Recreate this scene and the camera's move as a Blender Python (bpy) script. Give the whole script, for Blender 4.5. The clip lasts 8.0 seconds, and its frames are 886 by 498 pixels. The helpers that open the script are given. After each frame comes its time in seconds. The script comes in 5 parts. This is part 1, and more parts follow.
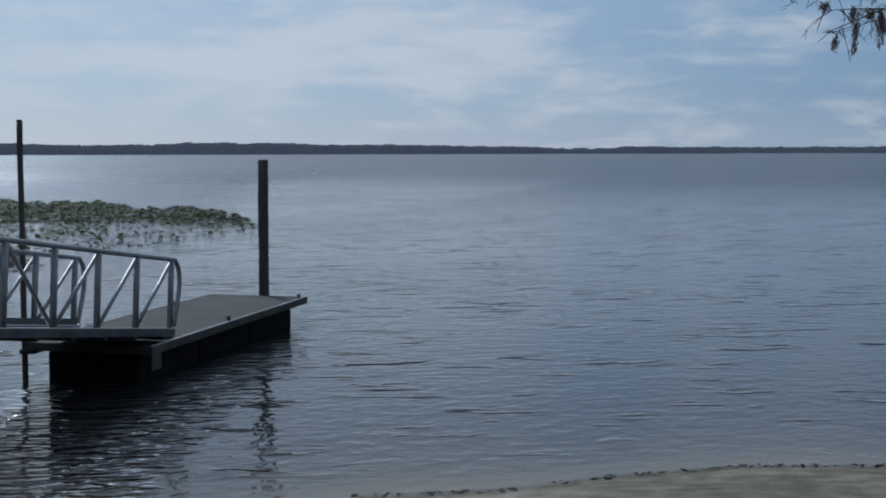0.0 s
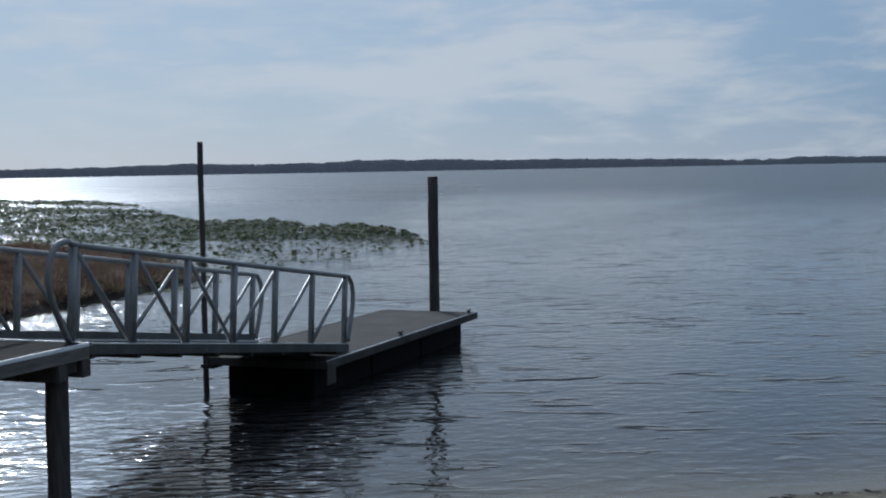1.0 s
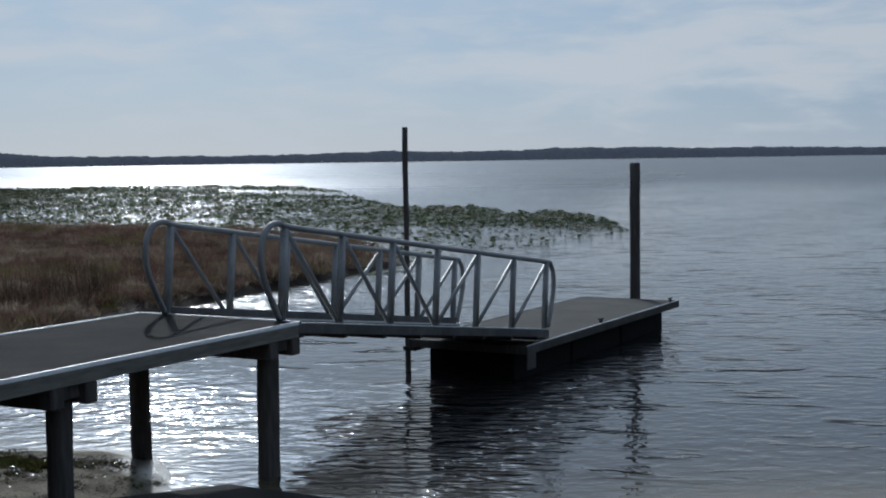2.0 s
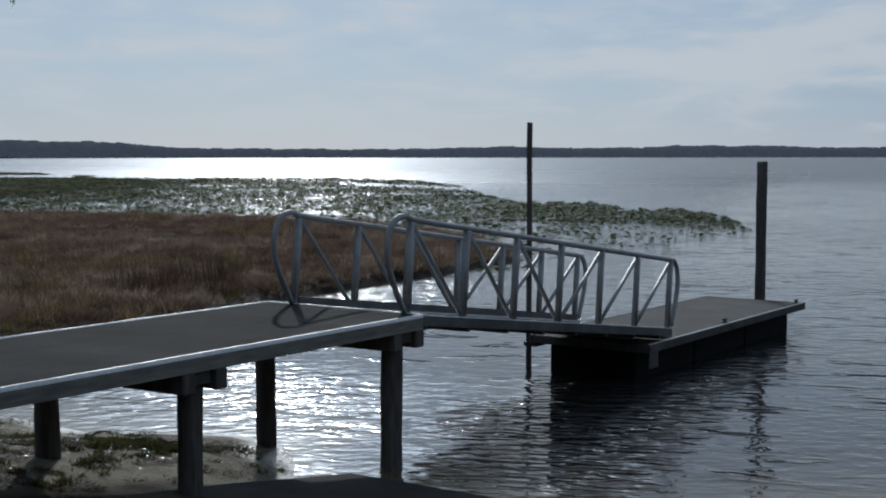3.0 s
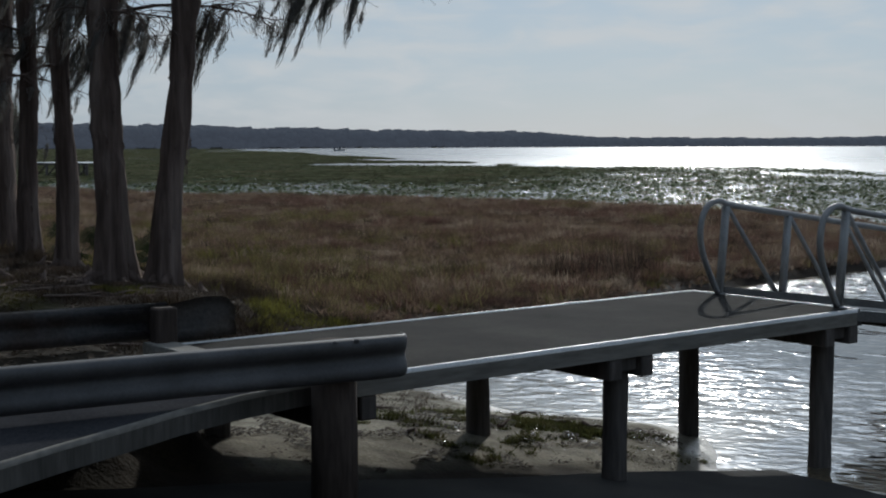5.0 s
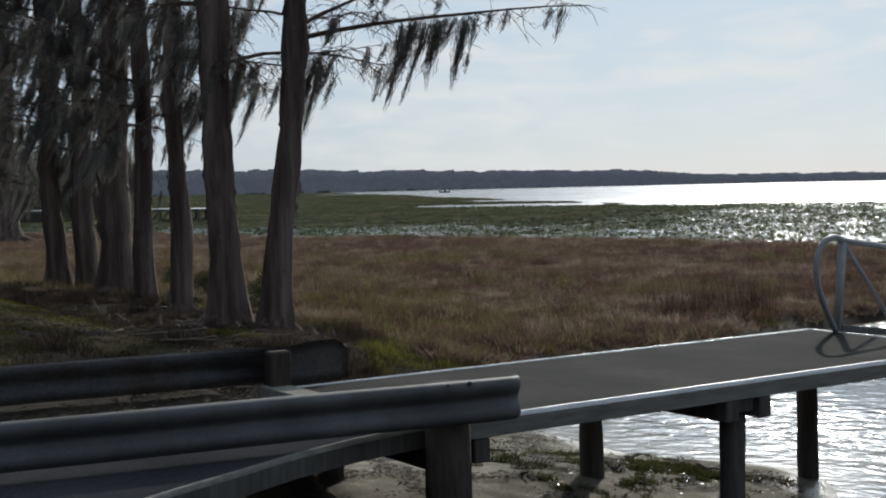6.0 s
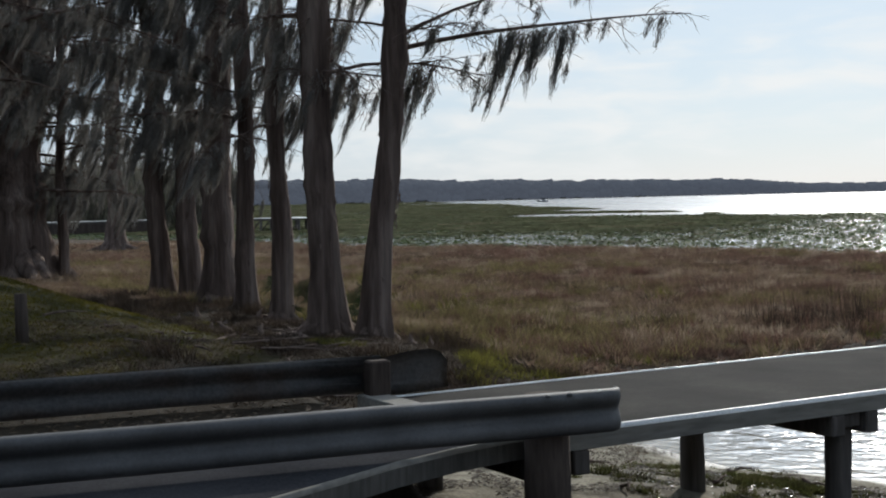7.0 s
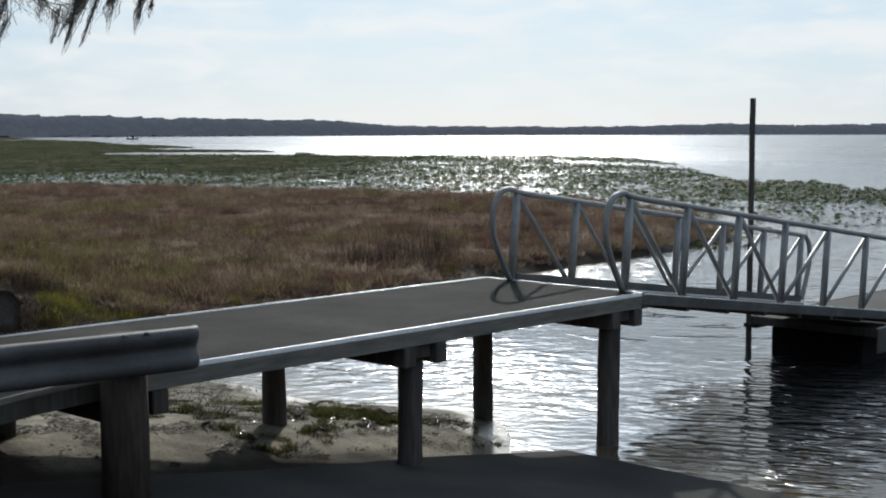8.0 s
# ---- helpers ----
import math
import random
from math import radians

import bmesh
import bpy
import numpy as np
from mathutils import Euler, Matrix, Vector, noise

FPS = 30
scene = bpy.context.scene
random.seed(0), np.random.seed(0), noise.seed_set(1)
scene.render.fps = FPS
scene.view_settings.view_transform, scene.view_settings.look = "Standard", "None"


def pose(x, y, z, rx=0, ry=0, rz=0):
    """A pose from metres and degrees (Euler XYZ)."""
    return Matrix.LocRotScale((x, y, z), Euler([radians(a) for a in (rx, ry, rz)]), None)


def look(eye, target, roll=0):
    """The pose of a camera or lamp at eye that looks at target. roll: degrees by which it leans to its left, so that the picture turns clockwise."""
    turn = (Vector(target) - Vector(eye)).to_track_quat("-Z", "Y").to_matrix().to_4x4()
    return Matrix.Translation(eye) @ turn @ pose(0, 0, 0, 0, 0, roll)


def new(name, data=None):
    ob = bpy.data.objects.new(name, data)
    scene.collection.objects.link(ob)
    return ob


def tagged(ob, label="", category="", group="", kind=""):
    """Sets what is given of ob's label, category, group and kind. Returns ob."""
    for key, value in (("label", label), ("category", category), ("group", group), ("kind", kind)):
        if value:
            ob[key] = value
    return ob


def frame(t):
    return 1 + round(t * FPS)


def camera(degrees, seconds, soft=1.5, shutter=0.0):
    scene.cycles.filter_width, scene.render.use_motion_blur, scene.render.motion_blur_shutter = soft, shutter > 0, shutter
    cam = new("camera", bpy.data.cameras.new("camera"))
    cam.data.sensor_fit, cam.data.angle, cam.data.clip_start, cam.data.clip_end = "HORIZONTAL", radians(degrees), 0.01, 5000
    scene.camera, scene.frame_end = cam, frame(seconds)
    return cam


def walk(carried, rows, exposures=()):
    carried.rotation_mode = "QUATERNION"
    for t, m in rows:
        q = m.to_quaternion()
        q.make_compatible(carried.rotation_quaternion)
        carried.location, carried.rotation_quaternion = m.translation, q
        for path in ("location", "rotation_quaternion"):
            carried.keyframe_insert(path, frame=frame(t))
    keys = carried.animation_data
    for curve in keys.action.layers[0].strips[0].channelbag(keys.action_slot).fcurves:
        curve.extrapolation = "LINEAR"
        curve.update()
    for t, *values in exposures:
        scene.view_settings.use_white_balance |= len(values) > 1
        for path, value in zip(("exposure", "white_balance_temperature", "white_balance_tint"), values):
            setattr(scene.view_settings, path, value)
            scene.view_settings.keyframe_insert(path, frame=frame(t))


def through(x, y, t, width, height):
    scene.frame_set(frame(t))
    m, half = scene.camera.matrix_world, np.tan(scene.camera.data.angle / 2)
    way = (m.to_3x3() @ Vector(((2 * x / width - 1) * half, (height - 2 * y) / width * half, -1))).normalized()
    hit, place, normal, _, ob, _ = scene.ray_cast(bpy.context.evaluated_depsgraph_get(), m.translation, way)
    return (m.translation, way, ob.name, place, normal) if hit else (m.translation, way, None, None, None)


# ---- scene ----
cam = camera(36.87, 8.0, soft=2.0)
PATH = [
    (0.0, -11.702, -8.438, 3.723, -76.675, -4.217, -0.005),
    (0.5, -11.692, -8.406, 3.766, -73.940, -3.881, 0.100),
    (1.0, -11.745, -8.403, 3.739, -69.529, -3.530, 0.906),
    (1.5, -11.758, -8.381, 3.713, -65.051, -3.507, 1.245),
    (1.7, -11.768, -8.366, 3.711, -63.080, -3.850, 0.900),
    (2.8, -11.826, -8.283, 3.703, -57.510, -3.620, 0.450),
    (3.0, -11.836, -8.268, 3.701, -55.924, -4.108, -0.039),
    (3.5, -11.862, -8.222, 3.678, -50.376, -4.861, 0.860),
    (4.0, -11.861, -8.187, 3.689, -46.570, -4.478, 0.425),
    (4.5, -11.878, -8.184, 3.686, -43.360, -5.161, 0.427),
    (5.0, -11.884, -8.161, 3.684, -38.102, -4.568, 0.122),
    (5.2, -11.889, -8.154, 3.685, -36.560, -4.240, 0.150),
    (6.3, -11.914, -8.112, 3.693, -31.190, -2.170, 1.500),
    (6.5, -11.918, -8.105, 3.694, -29.433, -2.037, 1.490),
    (7.0, -11.916, -8.119, 3.700, -29.359, -2.278, 1.202),
    (7.5, -11.906, -8.201, 3.700, -36.409, -3.197, 0.264),
    (8.0, -11.868, -8.221, 3.691, -46.740, -5.066, 0.072),
]
walk(cam, [(t, pose(x, y, z, 90 + pitch, roll, yaw)) for t, x, y, z, yaw, pitch, roll in PATH],
     exposures=[(0.0, -0.27, 5560, 8), (1.5, -0.29, 5700, 8), (3.5, -0.30, 5950, 8), (4.5, -0.30, 6120, 8), (5.2, -0.20, 6230, 8), (6.5, 0.32, 6500, 9), (7.0, 0.38, 6500, 9), (7.5, 0.59, 6450, 9), (8.0, 0.38, 6380, 8)])

# ---- world and sun ----
WATER = 0.28
SUN_YAW, SUN_UP = 48.5, 27.0  # degrees clockwise from +y, and above the horizon
SUN_WAY = Vector((math.sin(radians(SUN_YAW)) * math.cos(radians(SUN_UP)),
                  math.cos(radians(SUN_YAW)) * math.cos(radians(SUN_UP)), math.sin(radians(SUN_UP))))


def build_world():
    world = bpy.data.worlds.new("sky")
    scene.world = world
    world.use_nodes = True
    nt = world.node_tree
    n, l = nt.nodes, nt.links
    bg = n["Background"]
    sky = n.new("ShaderNodeTexSky")
    sky.sky_type = "NISHITA"
    sky.sun_disc = False
    sky.sun_elevation = radians(SUN_UP)
    sky.sun_rotation = radians(SUN_YAW)
    sky.dust_density = 0.4
    sky.air_density = 1.0
    sky.ozone_density = 2.5
    co = n.new("ShaderNodeTexCoord")
    sep = n.new("ShaderNodeSeparateXYZ")
    l.new(co.outputs["Generated"], sep.inputs[0])

    def maths(how, p, q, r=None):
        node = n.new("ShaderNodeMath"); node.operation = how
        for k, v in enumerate((p, q) if r is None else (p, q, r)):
            if isinstance(v, (int, float)):
                node.inputs[k].default_value = v
            else:
                l.new(v, node.inputs[k])
        return node.outputs[0]
    # clouds by bearing and height over the horizon, in degrees; they lie flat low down
    bearing = maths("MULTIPLY", maths("ARCTAN2", sep.outputs["X"], sep.outputs["Y"]), 57.2958)
    above = maths("MULTIPLY", maths("ARCSINE", sep.outputs["Z"], 0.0), 57.2958)

    def streaks(wide, tall, detail, rough, warp, off):
        at = n.new("ShaderNodeCombineXYZ")
        l.new(maths("MULTIPLY_ADD", bearing, 1 / wide, off), at.inputs[0])
        l.new(maths("MULTIPLY_ADD", above, 1 / tall, off * 0.37), at.inputs[1])
        nz = n.new("ShaderNodeTexNoise"); nz.inputs["Scale"].default_value = 1.0; nz.inputs["Detail"].default_value = detail
        nz.inputs["Roughness"].default_value = rough; nz.inputs["Distortion"].default_value = warp
        l.new(at.outputs[0], nz.inputs["Vector"])
        return nz.outputs["Fac"]
    cover = maths("MULTIPLY_ADD", streaks(3.6, 0.95, 5.0, 0.52, 0.35, 4.3), 0.62, maths("MULTIPLY", streaks(13.0, 3.2, 3.0, 0.5, 0.3, 9.1), 0.38))
    # the banks of bright cloud over the lake, and the blue gaps between them
    for az, el, wide, tall, much in ((75.0, 4.6, 6.0, 1.7, 0.17), (66.0, 3.7, 4.0, 0.9, 0.13), (90.8, 5.0, 2.6, 0.8, 0.12), (40.0, 4.3, 5.5, 0.6, 0.12), (56.0, 6.5, 9.0, 1.6, 0.05),
                                     (84.6, 5.0, 2.6, 1.3, -0.13), (92.0, 3.2, 7.0, 1.1, -0.14), (66.0, 6.8, 6.0, 1.2, -0.06), (80.0, 1.8, 10.0, 0.7, -0.07)):
        dx = maths("MULTIPLY", maths("SUBTRACT", bearing, az), 1 / wide)
        dy = maths("MULTIPLY", maths("SUBTRACT", above, el), 1 / tall)
        fall = maths("EXPONENT", maths("MULTIPLY", maths("MULTIPLY_ADD", dx, dx, maths("MULTIPLY", dy, dy)), -1.0), 0.0)
        cover = maths("MULTIPLY_ADD", fall, much, cover)
    ramp = n.new("ShaderNodeMapRange"); ramp.interpolation_type = "SMOOTHSTEP"
    ramp.inputs["From Min"].default_value = 0.40; ramp.inputs["From Max"].default_value = 0.70
    l.new(cover, ramp.inputs["Value"])
    # the glow of the veiled sun: brighter cloud towards it
    dot = n.new("ShaderNodeVectorMath"); dot.operation = "DOT_PRODUCT"
    dot.inputs[1].default_value = SUN_WAY
    l.new(co.outputs["Generated"], dot.inputs[0])
    glow = n.new("ShaderNodeMapRange"); glow.interpolation_type = "SMOOTHSTEP"
    glow.inputs["From Min"].default_value = 0.58; glow.inputs["From Max"].default_value = 1.0
    glow.inputs["To Min"].default_value = 0.0; glow.inputs["To Max"].default_value = 1.0
    l.new(dot.outputs["Value"], glow.inputs["Value"])
    cloud = n.new("ShaderNodeMix"); cloud.data_type = "RGBA"
    cloud.inputs["A"].default_value = (8.7, 8.7, 8.5, 1)
    cloud.inputs["B"].default_value = (9.5, 9.7, 9.8, 1)
    l.new(glow.outputs[0], cloud.inputs["Factor"])
    veil = n.new("ShaderNodeMath"); veil.operation = "MULTIPLY_ADD"
    veil.inputs[1].default_value = 0.85; veil.inputs[2].default_value = 0.02
    l.new(ramp.outputs[0], veil.inputs[0])
    haze = n.new("ShaderNodeMapRange"); haze.interpolation_type = "SMOOTHSTEP"
    haze.inputs["From Min"].default_value, haze.inputs["From Max"].default_value = -0.01, 0.05
    haze.inputs["To Min"].default_value, haze.inputs["To Max"].default_value = 0.30, 0.0
    l.new(sep.outputs["Z"], haze.inputs["Value"])
    most = n.new("ShaderNodeMath"); most.operation = "MAXIMUM"
    l.new(veil.outputs[0], most.inputs[0]); l.new(haze.outputs[0], most.inputs[1])
    mix = n.new("ShaderNodeMix"); mix.data_type = "RGBA"
    l.new(most.outputs[0], mix.inputs["Factor"])
    thin = n.new("ShaderNodeMix"); thin.data_type = "RGBA"; thin.inputs["Factor"].default_value = 0.8
    pale = n.new("ShaderNodeMix"); pale.data_type = "RGBA"
    pale.inputs["A"].default_value = (2.9, 4.4, 6.5, 1); pale.inputs["B"].default_value = (6.9, 8.1, 9.4, 1)
    l.new(glow.outputs[0], pale.inputs["Factor"]); l.new(pale.outputs["Result"], thin.inputs["B"])
    l.new(sky.outputs[0], thin.inputs["A"]); l.new(thin.outputs["Result"], mix.inputs["A"]); l.new(cloud.outputs["Result"], mix.inputs["B"])
    # the bright veil close round the sun
    ring = n.new("ShaderNodeMapRange"); ring.interpolation_type = "SMOOTHERSTEP"
    ring.inputs["From Min"].default_value, ring.inputs["From Max"].default_value = 0.955, 1.0
    ring.inputs["To Min"].default_value, ring.inputs["To Max"].default_value = 1.0, 7.0
    l.new(dot.outputs["Value"], ring.inputs["Value"])
    lit = n.new("ShaderNodeVectorMath"); lit.operation = "SCALE"
    l.new(mix.outputs["Result"], lit.inputs[0]); l.new(ring.outputs[0], lit.inputs["Scale"])
    l.new(lit.outputs[0], bg.inputs["Color"])
    bg.inputs["Strength"].default_value = 0.072


build_world()
sun = new("sun", bpy.data.lights.new("sun", "SUN"))
sun.data.energy, sun.data.angle, sun.data.color = 2.0, radians(1.5), (1.0, 0.95, 0.86)
sun.matrix_world = look((0, 0, 30), Vector((0, 0, 30)) - SUN_WAY)


# ---- materials ----
def material(name, colors, rough=0.7, metal=0.0, scale=6.0, fine=60.0, bump=0.25, depth=0.01, stretch=(1, 1, 1), spec=0.4,
             per_object=0.0, island=0.0, contrast=(0.3, 0.7), tones=(0.72, 1.18)):
    """Colours mixed by a coarse noise, darkened a little by a fine one, with a bump of the fine one."""
    m = bpy.data.materials.new(name)
    m.use_nodes = True
    n, l = m.node_tree.nodes, m.node_tree.links
    b = n["Principled BSDF"]
    co = n.new("ShaderNodeTexCoord")
    mp = n.new("ShaderNodeMapping"); mp.inputs["Scale"].default_value = stretch
    l.new(co.outputs["Object"], mp.inputs["Vector"])
    big = n.new("ShaderNodeTexNoise"); big.inputs["Scale"].default_value = scale; big.inputs["Detail"].default_value = 5
    small = n.new("ShaderNodeTexNoise"); small.inputs["Scale"].default_value = fine; small.inputs["Detail"].default_value = 4
    l.new(mp.outputs[0], big.inputs["Vector"]); l.new(mp.outputs[0], small.inputs["Vector"])
    cr = n.new("ShaderNodeValToRGB")
    el = cr.color_ramp.elements
    while len(el) < len(colors):
        el.new(0.5)
    for k, c in enumerate(colors):
        el[k].position = contrast[0] + (contrast[1] - contrast[0]) * k / max(1, len(colors) - 1)
        el[k].color = (*c, 1)
    l.new(big.outputs["Fac"], cr.inputs["Fac"])
    tone = n.new("ShaderNodeMapRange")
    tone.inputs["From Min"].default_value, tone.inputs["From Max"].default_value = 0.3, 0.7
    tone.inputs["To Min"].default_value, tone.inputs["To Max"].default_value = tones
    l.new(small.outputs["Fac"], tone.inputs["Value"])
    mul = n.new("ShaderNodeMix"); mul.data_type = "RGBA"; mul.blend_type = "MULTIPLY"; mul.inputs["Factor"].default_value = 1
    l.new(cr.outputs["Color"], mul.inputs["A"]); l.new(tone.outputs[0], mul.inputs["B"])
    out = mul.outputs["Result"]
    if per_object or island:
        src = n.new("ShaderNodeObjectInfo").outputs["Random"] if per_object else n.new("ShaderNodeNewGeometry").outputs["Random Per Island"]
        amount = per_object or island
        vary = n.new("ShaderNodeMapRange")
        vary.inputs["To Min"].default_value, vary.inputs["To Max"].default_value = 1 - amount, 1 + amount
        l.new(src, vary.inputs["Value"])
        mul2 = n.new("ShaderNodeMix"); mul2.data_type = "RGBA"; mul2.blend_type = "MULTIPLY"; mul2.inputs["Factor"].default_value = 1
        l.new(out, mul2.inputs["A"]); l.new(vary.outputs[0], mul2.inputs["B"])
        out = mul2.outputs["Result"]
    l.new(out, b.inputs["Base Color"])
    b.inputs["Roughness"].default_value, b.inputs["Metallic"].default_value = rough, metal
    b.inputs["Specular IOR Level"].default_value = spec
    if bump:
        bp = n.new("ShaderNodeBump"); bp.inputs["Strength"].default_value = bump; bp.inputs["Distance"].default_value = depth
        l.new(small.outputs["Fac"], bp.inputs["Height"]); l.new(bp.outputs[0], b.inputs["Normal"])
    return m


def leafy(name, colors, scale, through=0.5, island=0.3):
    """Thin leaves and blades that let light through."""
    m = material(name, colors, 0.75, scale=scale, fine=scale * 12, bump=0, island=island, spec=0.2)
    n, l = m.node_tree.nodes, m.node_tree.links
    b = n["Principled BSDF"]
    tr = n.new("ShaderNodeBsdfTranslucent")
    l.new(b.inputs["Base Color"].links[0].from_socket, tr.inputs["Color"])
    mix = n.new("ShaderNodeMixShader"); mix.inputs[0].default_value = through
    l.new(b.outputs[0], mix.inputs[1]); l.new(tr.outputs[0], mix.inputs[2])
    l.new(mix.outputs[0], n["Material Output"].inputs["Surface"])
    return m


def water_material():
    """Lake water: waves as a bump whose height, chop and gloss follow the state of the water kept with the mesh."""
    m = bpy.data.materials.new("lake_water")
    m.use_nodes = True
    n, l = m.node_tree.nodes, m.node_tree.links
    b = n["Principled BSDF"]
    b.inputs["IOR"].default_value = 1.333
    co = n.new("ShaderNodeTexCoord")

    def state(name):
        at = n.new("ShaderNodeAttribute"); at.attribute_name = name
        return at.outputs["Fac"]

    def maths(how, p, q, r=None):
        node = n.new("ShaderNodeMath"); node.operation = how
        for k, v in enumerate((p, q) if r is None else (p, q, r)):
            if isinstance(v, (int, float)):
                node.inputs[k].default_value = v
            else:
                l.new(v, node.inputs[k])
        return node.outputs[0]

    def waves(turn, longer, size, detail, warp=0.3):
        """Noise drawn out along its crests; turn is the crests' angle from y."""
        mp = n.new("ShaderNodeMapping"); mp.vector_type = "TEXTURE"
        mp.inputs["Rotation"].default_value = (0, 0, radians(turn)); mp.inputs["Scale"].default_value = (1, longer, 1)
        l.new(co.outputs["Object"], mp.inputs["Vector"])
        nz = n.new("ShaderNodeTexNoise"); nz.inputs["Scale"].default_value = size; nz.inputs["Detail"].default_value = detail
        nz.inputs["Distortion"].default_value = warp
        l.new(mp.outputs[0], nz.inputs["Vector"])
        return maths("SUBTRACT", nz.outputs["Fac"], 0.5)

    def ranged(v, a0, a1, b0, b1):
        r = n.new("ShaderNodeMapRange"); r.interpolation_type = "SMOOTHSTEP"
        for key, x in (("From Min", a0), ("From Max", a1), ("To Min", b0), ("To Max", b1)):
            r.inputs[key].default_value = x
        l.new(v, r.inputs["Value"])
        return r.outputs[0]
    # long low waves with a little chop on them, in drifting patches
    base = maths("MULTIPLY", waves(24, 2.2, 1.6, 1.5), 0.060)
    base = maths("MULTIPLY_ADD", waves(34, 1.5, 4.2, 2.0), 0.080, base)
    base = maths("MULTIPLY_ADD", waves(12, 1.6, 12.0, 1.0), 0.007, base)
    patch = n.new("ShaderNodeTexNoise"); patch.inputs["Scale"].default_value = 0.07; patch.inputs["Detail"].default_value = 3
    l.new(co.outputs["Object"], patch.inputs["Vector"])
    base = maths("MULTIPLY", base, maths("MULTIPLY", ranged(patch.outputs["Fac"], 0.35, 0.65, 0.55, 1.15), state("waves")))
    # short steep ripples on the ruffled strip off the ramp
    steep = maths("MULTIPLY", waves(27, 3.2, 5.4, 1.5, 0.5), 0.215)
    steep = maths("MULTIPLY_ADD", waves(22, 2.4, 11.0, 1.0, 0.4), 0.028, steep)
    total = maths("MULTIPLY_ADD", steep, state("ruffle"), base)
    # lone steeper wavelets out on the smooth water
    lone = ranged(waves(20, 2.9, 2.3, 2.0), 0.085, 0.24, 0.0, 0.10)
    gather = ranged(waves(15, 1.5, 0.16, 2.0), -0.12, 0.10, 0.25, 1.0)
    total = maths("MULTIPLY_ADD", maths("MULTIPLY", lone, gather), state("dashes"), total)
    bed = n.new("ShaderNodeMix"); bed.data_type = "RGBA"
    bed.inputs["A"].default_value = (0.020, 0.020, 0.021, 1); bed.inputs["B"].default_value = (0.21, 0.165, 0.10, 1)
    l.new(state("shallow"), bed.inputs["Factor"]); l.new(bed.outputs["Result"], b.inputs["Base Color"])
    # far out the chop is too small to tell apart and only dulls the mirror
    l.new(maths("MULTIPLY_ADD", state("lee"), 0.09, maths("MULTIPLY_ADD", state("fetch"), FAR_DULL, 0.06)), b.inputs["Roughness"])
    bp = n.new("ShaderNodeBump"); bp.inputs["Strength"].default_value = 1.0; bp.inputs["Distance"].default_value = 1.0
    l.new(total, bp.inputs["Height"]); l.new(bp.outputs[0], b.inputs["Normal"])
    return m


FAR_DULL = 0.21
WATER_MAT = water_material()
CONCRETE = material("deck_concrete", [(0.009, 0.0083, 0.0075), (0.022, 0.0205, 0.0183), (0.046, 0.042, 0.036)], 0.95, scale=0.9, fine=45, bump=0.3, depth=0.004, spec=0.10)
EDGE = material("pale_edge_strip", [(0.55, 0.55, 0.54), (0.70, 0.70, 0.68)], 0.33, 0.4, scale=3, fine=60, bump=0.1)
TIMBER = material("weathered_timber", [(0.072, 0.067, 0.060), (0.125, 0.117, 0.105)], 0.85, scale=2, fine=25, stretch=(1, 1, 0.15), bump=0.4, spec=0.15)
FASCIA = material("grey_fascia_board", [(0.165, 0.156, 0.138), (0.265, 0.250, 0.222)], 0.85, scale=1.5, fine=25, stretch=(0.15, 1, 1), bump=0.3, spec=0.15)
POSTWOOD = material("dark_post_wood", [(0.046, 0.035, 0.030), (0.084, 0.066, 0.056)], 0.9, scale=4, fine=30, stretch=(1, 1, 0.15), bump=0.5, spec=0.1)
PILE = material("dark_wood_pile", [(0.066, 0.058, 0.053), (0.138, 0.124, 0.115)], 0.88, scale=3, fine=28, stretch=(1, 1, 0.12), bump=0.6, depth=0.012, spec=0.12)
# brown-grey aluminium, darkened in its colour for faces turned from the sun
CHANNEL = material("shaded_channel", [(0.085, 0.083, 0.080), (0.14, 0.137, 0.132)], 0.6, 0.2, scale=3, fine=50, bump=0.1, spec=0.2)
ALU = material("dull_aluminium", [(0.23, 0.23, 0.228), (0.33, 0.33, 0.325)], 0.5, 0.35, scale=4, fine=70, bump=0.08)
STEEL = material("galvanised_rail", [(0.062, 0.061, 0.062), (0.088, 0.087, 0.089), (0.118, 0.117, 0.120)], 0.62, 0.25, scale=2.2, fine=45, bump=0.07, tones=(0.86, 1.10))
RUST = material("rusty_rail", [(0.068, 0.069, 0.073), (0.105, 0.103, 0.105), (0.080, 0.064, 0.056)], 0.55, 0.4, scale=2.0, fine=30, bump=0.2)
BLACK = material("black_float", [(0.006, 0.006, 0.006), (0.011, 0.010, 0.010)], 0.8, scale=3, fine=20, bump=0.15, spec=0.12)
DOCKTOP = material("dock_deck", [(0.060, 0.056, 0.052), (0.088, 0.083, 0.076)], 0.88, scale=1.2, fine=40, bump=0.3, depth=0.004, spec=0.15)
CLEAT = material("cast_cleat", [(0.05, 0.05, 0.05), (0.09, 0.085, 0.08)], 0.5, 0.7, scale=20, fine=90, bump=0.1)
